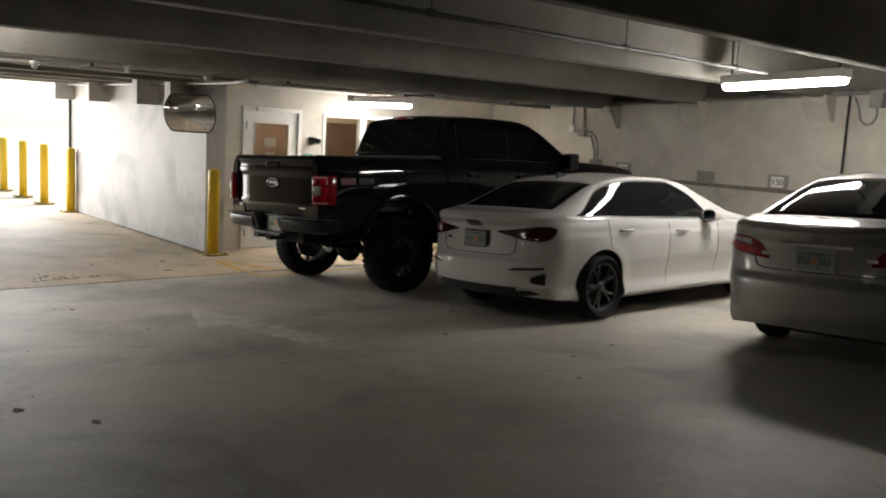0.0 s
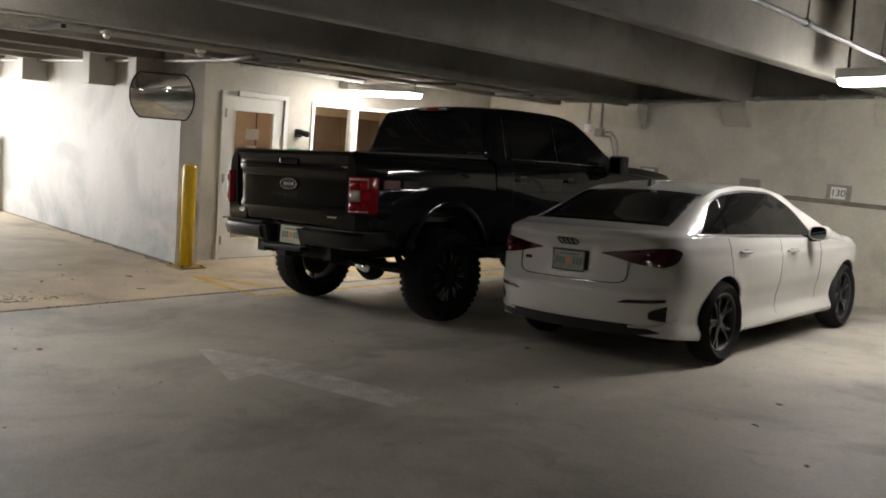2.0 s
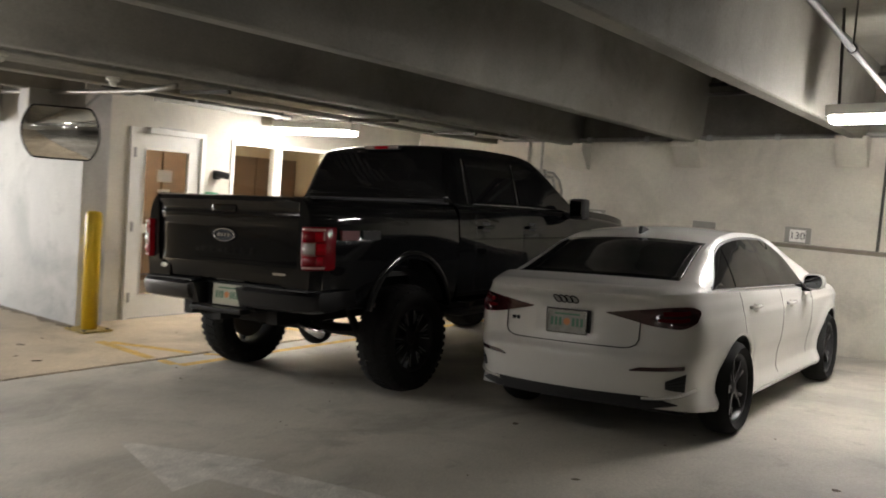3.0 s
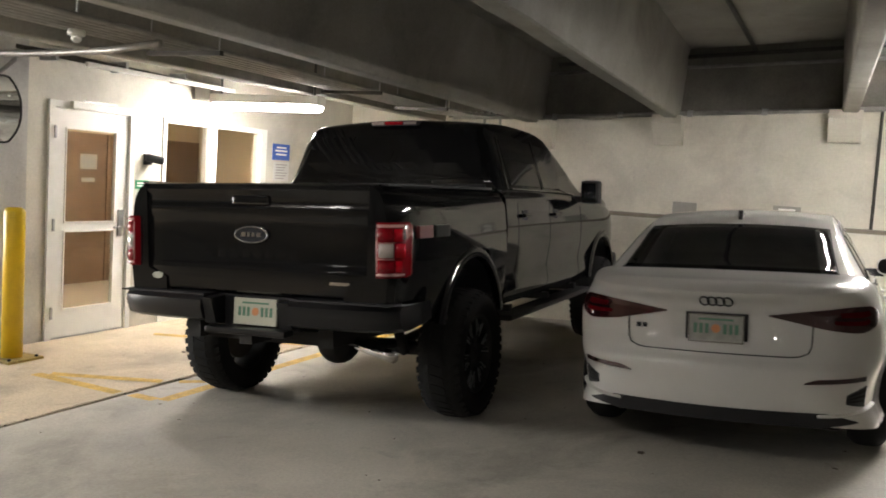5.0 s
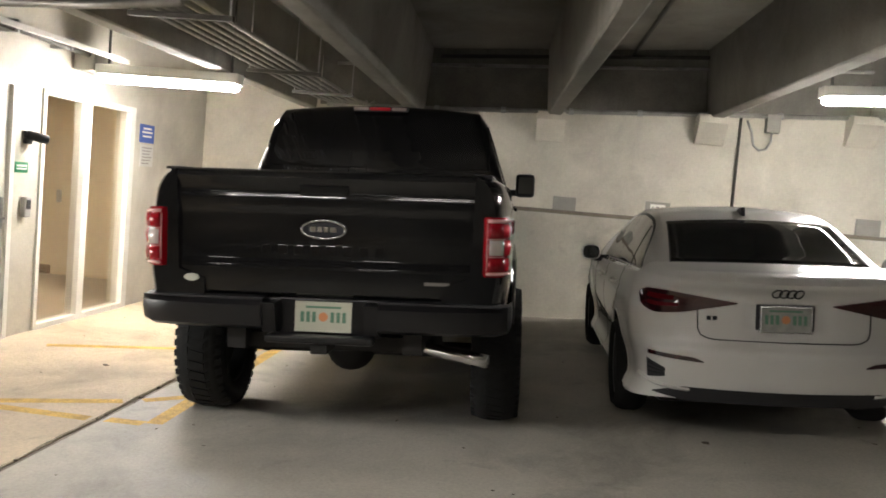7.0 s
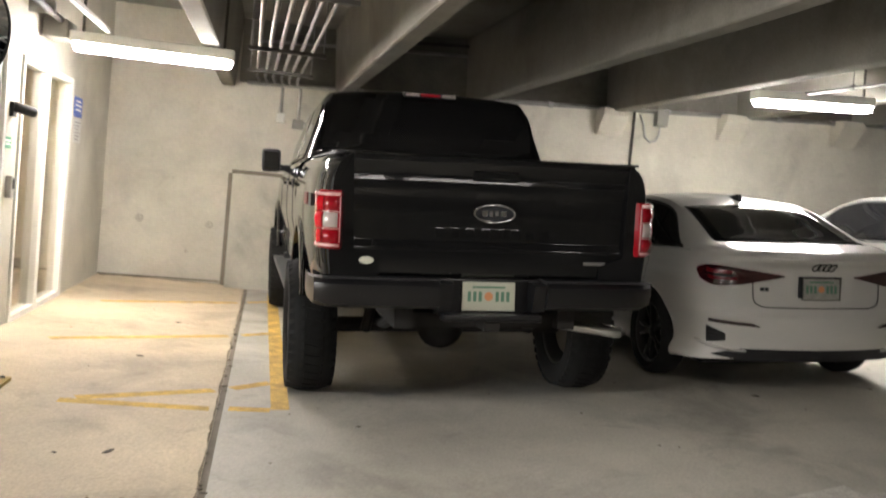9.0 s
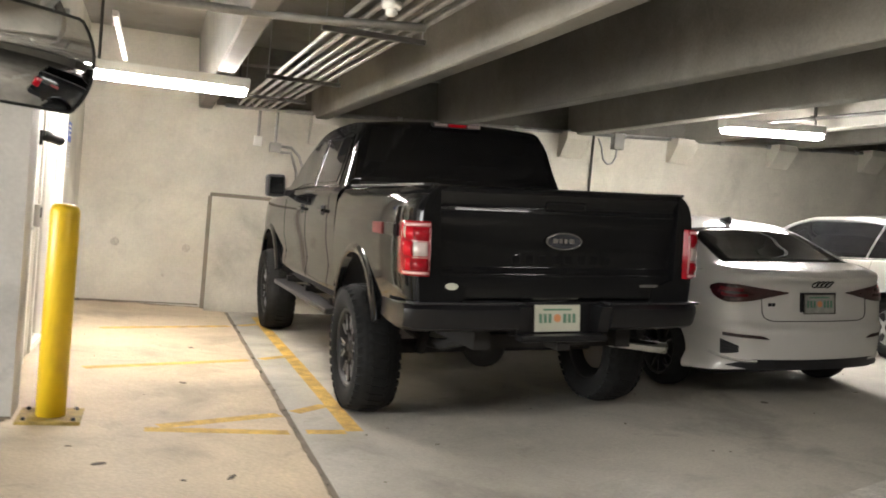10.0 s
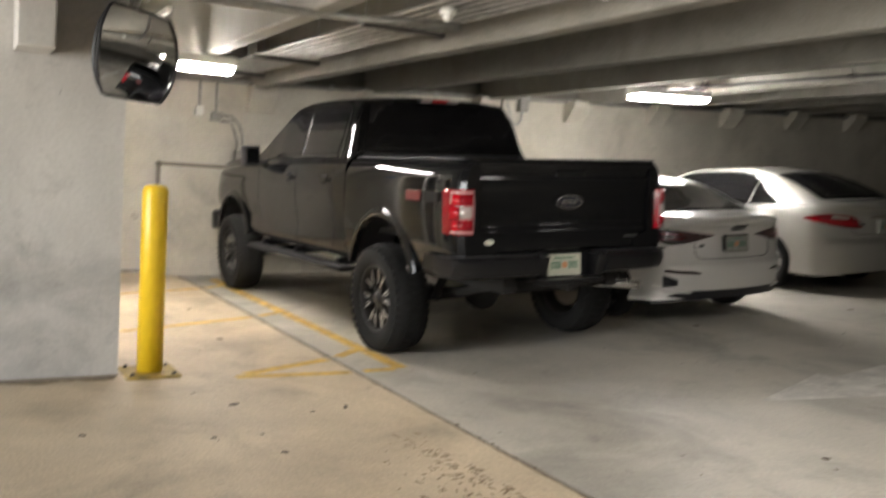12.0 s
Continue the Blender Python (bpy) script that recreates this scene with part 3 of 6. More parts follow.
        # a bright frame round the lens, a clear reversing lamp in the middle and red cells above and below it
        for u0, u1, z0, z1, m_, words in ((0.10, 0.70, 1.214, 1.282, M_DEEPRED, ""), (0.74, 0.95, 1.214, 1.282, M_RED, ""), (0.10, 0.76, 1.046, 1.108, M_DEEPRED, ""), (0.80, 0.95, 1.046, 1.108, M_RED, ""),
                                          (0.14, 0.72, 1.124, 1.202, M_LENS, "clear reversing lamp"), (0.78, 1.02, 1.124, 1.202, M_RED, ""), (0.05, 1.0, 1.290, 1.308, M_PINK, ""),
                                          (0.05, 1.0, 1.022, 1.038, M_PINK, ""), (0.06, 0.76, 1.205, 1.209, M_PINK, ""), (0.06, 0.76, 1.114, 1.119, M_PINK, ""),
                                          (0.02, 0.055, 1.045, 1.284, M_PINK, ""), (0.975, 1.0, 1.225, 1.284, M_PINK, "")):
            rows = [[lamp(u, z, 0.017) for u in steps(u0, u1, 5)] for z in (z0, (z0 + z1) / 2, z1)]
            rows[1] = [lamp(u, (z0 + z1) / 2, 0.0215) for u in steps(u0, u1, 5)]
            part("lens_cell", add_plate(bmesh.new(), rows, (-0.01, 0, 0)), m_, lt, words, smooth=True)
    # rear bumper: two side pieces, a recess for the plate and a step pad
    for sg in (1, -1):
        bm = bmesh.new()
        sec = [(0.02, 0.70), (-0.03, 0.72), (-0.055, 0.78), (-0.05, 0.83), (-0.02, 0.855), (0.06, 0.86), (0.08, 0.70)]
        rows = []
        for y, dx, dz in ((0.30, 0.0, 0.0), (0.5, 0.0, 0.0), (0.75, 0.015, 0.0), (0.9, 0.05, 0.0), (0.965, 0.11, 0.01), (0.985, 0.22, 0.03), (0.985, 0.36, 0.05)):
            rows.append([(x + dx, sg * y, z + (dz if z < 0.8 else 0)) for x, z in sec] + [(sec[0][0] + dx, sg * y, sec[0][1] + dz)])
        add_grid(bm, rows)
        bm.faces.new([bm.verts.new(p) for p in rows[0][:-1]])
        bm.faces.new([bm.verts.new(p) for p in rows[-1][:-1]])
        bmesh.ops.remove_doubles(bm, verts=bm.verts, dist=1e-5)
        soften(part("rear_bumper", bm, M_BUMPER, car, "black rear bumper"), 35)
        part("bumper_cheek", prism([(-0.05, 0.845), (0.10, 0.85), (0.11, 0.68), (0.0, 0.69)], "y", sg * 0.23, sg * 0.305), M_BUMPER, car)
        part("step_pad", box(-0.02, 0.12, sg * 0.3, sg * 0.93, 0.857, 0.866), M_DARK, car)
    part("plate_recess", box(0.092, 0.14, -0.3, 0.3, 0.66, 0.86, 0.01), M_BUMPER, car)
    part("recess_lip", box(-0.045, 0.06, -0.28, 0.28, 0.64, 0.678, 0.012), M_BUMPER, car)
    licence_plate(car, 0.082, 0.0, 0.765, 4)
    # cab and nose
    cab = Shell(L - 1.8,
                curve((0, 0.985), (0.6, 0.99), (2.6, 0.99), (3.3, 0.985), (3.8, 0.93), (4.05, 0.8)),
                curve((0, 0.66), (3.4, 0.66), (4.05, 0.70)),
                curve((0, 1.50), (1.0, 1.49), (2.3, 1.46), (3.3, 1.40), (3.85, 1.32), (4.05, 1.18)),
                curve((0.0, 1.62), (0.06, 1.82), (0.14, 2.02), (0.22, 2.06), (0.7, 2.085), (1.3, 2.075), (1.6, 2.02), (2.0, 1.78), (2.38, 1.545), (2.9, 1.52), (3.6, 1.46), (3.95, 1.36), (4.05, 1.25)),
                curve((0.0, 0.78), (0.2, 0.715), (1.3, 0.715), (1.7, 0.76), (2.38, 0.86), (3.6, 0.84), (4.05, 0.70)),
                curve((0.6, 0.0), (2.0, 0.0)), curve((0.7, 0.02), (1.0, 0.0), (1.3, 0.04)), 0.4)
    xs = [0.0, 0.03, 0.06, 0.1, 0.14, 0.18, 0.22, 0.3, 0.45, 0.7, 1.0, 1.3, 1.45, 1.6, 1.8, 2.0, 2.2, 2.38, 2.5, 2.7, 2.9, 3.1, 3.3, 3.5, 3.7, 3.85, 3.95, 4.05]
    body = part("cab", cab.body(xs), M_BLACK, car)
    cut(body, arch_cutter([AX[1] - 1.8], 0.53, 0.56, 0.5, 1.4), M_DARK)
    body.matrix_basis = pose(1.8, 0, 0)
    soften(body, 32)
    # rear window, side windows, third brake light
    rows = [[(x + 0.0 - 0.006, y, z) for y in steps(-hw, hw, 10)] for x, z, hw in ((-0.0, 1.56, 0.79), (0.03, 1.72, 0.755), (0.06, 1.82, 0.73), (0.10, 1.925, 0.70), (0.128, 1.985, 0.68))]
    glass = part("rear_window", add_plate(bmesh.new(), rows, (-0.008, 0, 0)), M_GLASS, body, "dark tinted rear window")
    part("window_seal", box(-0.012, 0.02, -0.80, 0.80, 1.535, 1.56, 0.006), M_DARK, body)
    stop = part("stop_lamp", box(0.10, 0.2, -0.2, 0.2, 2.012, 2.045, 0.01), M_DARK, body, "high stop lamp with clear ends")
    part("red_lens", box(0.092, 0.12, -0.075, 0.075, 2.016, 2.04, 0.004), M_RED, stop)
    for sg in (1, -1):
        part("clear_lens", box(0.092, 0.12, sg * 0.085, sg * 0.19, 2.016, 2.04, 0.004), M_LENS, stop)
        f0 = lambda x: 0.12
        f1 = lambda x: 0.80
        for x0, x1 in ((0.30, 1.05), (1.15, 2.02)):
            rows = cab.glass_side(x0, x1, f0, f1)
            rows = rows if sg > 0 else mirrored(rows)
            part("side_window", add_plate(bmesh.new(), rows, (0, sg * 0.006, 0)), M_GLASS, body, "dark tinted side window")
        bm = bmesh.new()
        add_tube(bm, [(x, sg * (cab.side(x, cab.belt(x) + 0.035) + 0.006), cab.belt(x) + 0.035) for x in steps(0.28, 2.1, 12)], 0.006, 6)
        part("belt_moulding", bm, M_DULLCHROME, body, "thin bright belt moulding")
        for xf, lean, thick in ((0.20, 0.16, 0.005), (1.10, 0.08, 0.004)):
            bm = bmesh.new()
            add_tube(bm, [(xf + lean * (z - 1.53), sg * (cab.side(xf + 0.02 + lean * (z - 1.53), z) + 0.004), z) for z in [1.53 + 0.05 * k for k in range(9)]], thick, 6)
            part("pillar_trim", bm, M_DULLCHROME, body, "bright pillar trim")
        for x, top_z in ((0.26, 1.5), (1.1, 1.49), (2.15, 1.46)):
            bm = bmesh.new()
            add_tube(bm, [(x, sg * (cab.side(x, z) + 0.0002), z) for z in steps(0.74, top_z, 20)], 0.0026, 5)
            part("door_gap", bm, M_DARK, body)
        for x in (0.42, 1.27):
            y = cab.side(x, 1.33)
            hd = part("door_handle", box(x - 0.1, x + 0.1, sg * (y + 0.012), sg * (y + 0.035), 1.315, 1.345, 0.01), M_BLACK, body)
            part("handle_cup_patch", box(x - 0.06, x + 0.06, sg * (y - 0.002), sg * (y + 0.004), 1.29, 1.37, 0.003), M_DARK, hd)
        # door mirror on its arm
        mr = part("door_mirror", box(1.98, 2.14, sg * 1.01, sg * 1.185, 1.42, 1.635, 0.035), M_DARK, body, "black door mirror")
        part("mirror_arm", box(2.04, 2.12, sg * 0.9, sg * 1.03, 1.43, 1.49, 0.015), M_DARK, mr)
        part("mirror_glass", box(1.972, 1.985, sg * 1.03, sg * 1.165, 1.45, 1.61, 0.004), M_DIMMIRROR, mr, "mirror glass")
        # fender flares
        for ax in AX:
            bm = bmesh.new()
            rows = []
            for a in steps(radians(12), radians(166), 24):
                row = []
                for rr, y in ((0.51, 0.95), (0.515, 0.998), (0.53, 1.006), (0.565, 1.0), (0.585, 0.984), (0.575, 0.95)):
                    row.append((ax + rr * math.cos(a), sg * y, 0.56 + rr * math.sin(a)))
                rows.append(row)
            add_grid(bm, rows)
            soften(part("fender_flare", bm, M_BLACK, car), 50)
        # running board
        rb = part("running_board", box(1.75, 4.15, sg * 0.88, sg * 1.04, 0.565, 0.61, 0.02), M_DARK, car, "black running board")
        for x in (2.0, 3.0, 3.9):
            part("bracket", box(x - 0.03, x + 0.03, sg * 0.6, sg * 0.95, 0.6, 0.66), M_DARK, rb)
        for x0, x1, z0, z1, m_, words in ((0.27, 0.46, 1.225, 1.295, M_DECAL if sg < 0 else M_GREYMARK, "faded decal bar"), (0.50, 0.70, 1.225, 1.295, M_GREYMARK if sg < 0 else M_DECAL, "faded decal bar")):
            y_out = W(x0) - 0.012 * max(0.0, ((z0 + z1) / 2 - 1.18) / 0.12)
            part("bed_decal", box(x0, x1, sg * (y_out - 0.002), sg * (W(x1) + 0.0025), z0, z1), m_, car, words)
        part("flap_reflector", box(0.62, 0.64, sg * 0.99, sg * 1.0, 0.72, 0.80), M_LENS, car)
    # mouldings of the front, seen only from behind
    part("grille", box(5.80, 5.86, -0.7, 0.7, 0.95, 1.25, 0.03), M_DARK, car)
    part("front_bumper", box(5.72, 5.95, -0.92, 0.92, 0.62, 0.86, 0.06), M_BUMPER, car)
    # underside
    part("rear_axle", tube([(AX[0], -0.8, R), (AX[0], 0.8, R)], 0.05, 14), M_UNDER, car, "dark steel rear axle")
    part("differential", lathe([(0.0, -0.15), (0.09, -0.13), (0.15, -0.05), (0.16, 0.0), (0.15, 0.05), (0.09, 0.13), (0.0, 0.15)], "x", 20), M_UNDER, car, smooth=True).matrix_basis = pose(AX[0], 0.03, R)
    part("front_axle", tube([(AX[1], -0.8, R), (AX[1], 0.8, R)], 0.05, 14), M_UNDER, car)
    for sg in (1, -1):
        part("frame_rail", box(0.1, 5.6, sg * 0.42, sg * 0.52, 0.58, 0.70), M_UNDER, car)
        part("leaf_spring", add_tube(bmesh.new(), [(0.35, sg * 0.47, 0.6), (0.75, sg * 0.47, 0.50), (AX[0], sg * 0.47, 0.47), (1.5, sg * 0.47, 0.50), (1.85, sg * 0.47, 0.6)], 0.035, 8), M_UNDER, car)
        part("shock", tube([(AX[0] - 0.12, sg * 0.55, 0.42), (AX[0] - 0.3, sg * 0.5, 0.8)], 0.035, 10), M_UNDER, car)
    part("spare_tyre", tyre_mesh(0.36, 0.22, 0.2), M_RUBBER, car).matrix_basis = pose(0.56, 0.0, 0.66, 90, 0, 0)
    part("hitch", box(-0.02, 0.35, -0.045, 0.045, 0.585, 0.655, 0.006), M_UNDER, car, "dark square tow hitch")
    part("crossbar", box(0.18, 0.26, -0.5, 0.5, 0.575, 0.655), M_UNDER, car)
    part("tailpipe", tube([(1.9, -0.42, 0.6), (0.75, -0.42, 0.59), (0.5, -0.46, 0.58), (0.36, -0.55, 0.57), (0.27, -0.70, 0.56), (0.2, -0.86, 0.545)], 0.036, 14), M_CHROME, car, "polished steel tailpipe", smooth=True)
    part("muffler", lathe([(0.0, 0.0), (0.1, 0.02), (0.12, 0.06), (0.12, 0.5), (0.1, 0.54), (0.0, 0.56)], "x", 20), M_UNDER, car, smooth=True).matrix_basis = pose(2.0, -0.4, 0.6)
    part("underbody", box(0.15, 5.5, -0.8, 0.8, 0.70, 0.74), M_UNDER, car)
    for ax in AX:
        for sg in (1, -1):
            make_wheel(car, ax, sg * 0.905, R, R - 0.012, 0.30, 0.262, "split", M_RIM, M_MILLED, "black off-road wheel with milled spokes")
    return car


# ---- saloon cars ----


class CarBody:
    """A saloon's skin: a plan outline with rounded corners, carried up from the sill to the shoulder, and a cabin lofted over it."""

    def __init__(self, length, width, sill, belt, top, roof, rear, side, arches, bow, corner, flare, lid=None):
        self.length, self.width, self.sill, self.belt, self.top, self.roof = length, width, sill, belt, top, roof
        self.rear, self.side_profile, self.arches, self.flare, self.lid = rear, side, arches, flare, lid
        yc, xc = corner
        self.xc = xc
        w = width(xc)
        pts = [(bow * (y / yc) ** 2, y) for y in steps(0, yc, 20)]
        xk = bow + 2 * bow / yc * (w - yc)
        pts += [((1 - t) ** 2 * bow + 2 * t * (1 - t) * xk + t * t * xc, (1 - t) ** 2 * yc + 2 * t * (1 - t) * w + t * t * w) for t in steps(0, 1, 18)[1:]]
        self.i_rear = len(pts) - 1
        xf = length - 0.75
        pts += [(x, width(x)) for x in steps(xc, xf, 66)[1:]]
        self.i_front = len(pts) - 1
        wf, fb, fy = width(xf), 0.16, 0.5
        pts += [((1 - t) ** 2 * xf + 2 * t * (1 - t) * (length - fb - 0.02) + t * t * (length - fb), (1 - t) ** 2 * wf + 2 * t * (1 - t) * wf * 0.985 + t * t * fy) for t in steps(0, 1, 12)[1:]]
        pts += [(length - fb * (y / fy) ** 2, y) for y in steps(fy, 0, 6)[1:]]
        self.plan = pts
        self.arc = [0.0]
        for p, q in zip(pts, pts[1:]):
            self.arc.append(self.arc[-1] + math.hypot(q[0] - p[0], q[1] - p[1]))

    def place(self, i, z, out=0.0):
        """The skin at plan point i (a fraction is allowed) and height z."""
        n = len(self.plan)
        k = min(n - 2, max(0, int(i)))
        f = i - k
        a, b = self.plan[k], self.plan[k + 1]
        x, y = a[0] + (b[0] - a[0]) * f, a[1] + (b[1] - a[1]) * f

        def way(j):
            p, q = self.plan[max(0, j - 1)], self.plan[min(n - 1, j + 1)]
            if j == 0 or j == n - 1:
                return Vector((0.0, 1.0 if j == 0 else -1.0))
            return Vector((q[0] - p[0], q[1] - p[1])).normalized()
        t = (way(k) * (1 - f) + way(k + 1) * f).normalized()
        nx, ny = -t.y, t.x
        d = out + ny * ny * self.side_offset(x, z)
        d -= nx * nx * (self.rear(z) if nx < 0 else 0.10 * max(0.0, (z - 0.5) / 0.3) ** 2)
        if nx < -0.8 and self.lid:
            d += self.lid(y, z)
        # the tail narrows above the lamps
        narrow = 0.06 * min(1.0, max(0.0, (z - 0.87) / 0.11)) * min(1.0, max(0.0, (self.xc - x) / 0.3)) if self.lid else 0.0
        return Vector((x + nx * d, (y + ny * d) * (1 - narrow), z))

    def side_offset(self, x, z):
        d = self.side_profile(z)
        for ax, az, r in self.arches:
            q = math.hypot(x - ax, z - az)
            d += self.flare * math.exp(-((q - r) / 0.055) ** 2)
        return d

    def skin(self, q, z, out=0.0):
        """The skin q metres round from the middle of the tail."""
        k = max(j for j in range(len(self.arc) - 1) if self.arc[j] <= q)
        return self.place(k + (q - self.arc[k]) / (self.arc[k + 1] - self.arc[k]), z, out)

    def flank(self, x, z, out=0.0):
        return Vector((x, self.width(x) + self.side_offset(x, z) + out, z))

    def cabin(self, x, ws):
        """Half a cross-section over the shoulder: (y, z) from the shoulder to the middle of the roof."""
        s, t = self.belt(x), self.top(x)
        r = min(self.roof(x), ws - 0.015)
        g = t - s
        k = min(1.0, max(0.0, g / 0.12))
        a = ws - 0.01 - 0.045 * k
        pts = [(ws - 0.006, s + 0.008 * k), (ws - 0.01 - 0.035 * k, s + 0.016 * k)]
        for f in (0.04, 0.2, 0.4, 0.6, 0.8, 0.93):
            pts.append((a + (r + 0.022 * k - a) * f + 0.06 * k * f * (1 - f), s + 0.018 * k + (g - 0.018 * k) * f * 0.9))
        for u in (1.0, 0.95, 0.85, 0.7, 0.5, 0.25, 0.0):
            pts.append((r * u, s + g * (1 - 0.075 * u * u)))
        return pts

    def pane_point(self, x, f, out=0.0):
        """The side of the cabin at x; f runs from the shoulder (0) to the roof edge (1)."""
        ws = self.flank(x, self.belt(x)).y
        s, g = self.belt(x), self.top(x) - self.belt(x)
        k = min(1.0, max(0.0, g / 0.12))
        a, r = ws - 0.01 - 0.045 * k, min(self.roof(x), ws - 0.015)
        return Vector((x, a + (r + 0.022 * k - a) * f + 0.06 * k * f * (1 - f) + out, s + 0.018 * k + (g - 0.018 * k) * f * 0.9))

    def over(self, x, y, out=0.0):
        s, t, r = self.belt(x), self.top(x), self.roof(x)
        z = s + (t - s) * (1 - 0.075 * (y / r) ** 2)
        dz = (self.top(x + 0.02) - self.top(x - 0.02)) / 0.04
        k = 1 / math.sqrt(1 + dz * dz)
        return Vector((x - out * dz * k, y, z + out * k))

    def mesh(self, heights):
        """The closed body; heights are the levels at the tail, from the sill to the lip."""
        h0, h1 = heights[0], heights[-1]
        levels = [(h - h0) / (h1 - h0) for h in heights]
        rows = []
        n = len(self.plan)
        for i, (x, y) in enumerate(self.plan):
            b, s = self.sill(x), self.belt(x)
            low = [self.place(i, b + (s - b) * v) for v in levels]
            tuck = 0.22 * (max(0.0, 1 - i / self.i_rear) - max(0.0, (i - self.i_front) / (n - 1 - self.i_front)))
            foot = [Vector((low[0].x + tuck, low[0].y * 0.72, b + 0.005))]
            shoulder = low[-1]
            up = []
            if self.i_rear <= i <= self.i_front:
                up = [Vector((shoulder.x, yy, zz)) for yy, zz in self.cabin(shoulder.x, shoulder.y)]
            else:
                # the deck and the nose: rows fan in to the middle line
                e = 0 if i < self.i_rear else n - 1
                k = self.i_rear if i < self.i_rear else self.i_front
                xe, xk = self.place(e, self.belt(self.plan[e][0])).x, self.plan[k][0]
                cx = xe + (xk - xe) * (i - e) / (k - e)
                for u in (0.008, 0.025, 0.05, 0.08, 0.12, 0.17, 0.23, 0.30, 0.38, 0.47, 0.57, 0.68, 0.79, 0.90, 1.0):
                    px, py = shoulder.x + (cx - shoulder.x) * u, shoulder.y * (1 - u)
                    far = (shoulder - Vector((px, py, shoulder.z))).length
                    rise = 1 - math.exp(-far / 0.035)
                    up.append(Vector((px, py, shoulder.z + max(0.0, self.top(px) - shoulder.z) * rise * (1 - 0.075 * min(1.0, py / 0.72) ** 2))))
            rows.append(foot + low + up)
        bm = bmesh.new()
        for sg in (1, -1):
            add_grid(bm, [[(p.x, sg * p.y, p.z) for p in row] for row in rows])
        # close the floor pan
        add_grid(bm, [[(row[0].x, row[0].y * u, row[0].z) for u in (-1, 1)] for row in rows])
        bmesh.ops.remove_doubles(bm, verts=bm.verts, dist=4e-4)
        bmesh.ops.dissolve_degenerate(bm, edges=bm.edges, dist=1e-5)
        return bm


def sheet(car, name, rows, sg, depth, material, label="", angle=40):
    """A thin plate over rows of points on the left side, mirrored for the right side."""
    rows = [[(p[0], sg * p[1], p[2]) for p in r] for r in rows]
    return soften(part(name, add_plate(bmesh.new(), rows, (depth[0], sg * depth[1], depth[2])), material, car, label), angle)


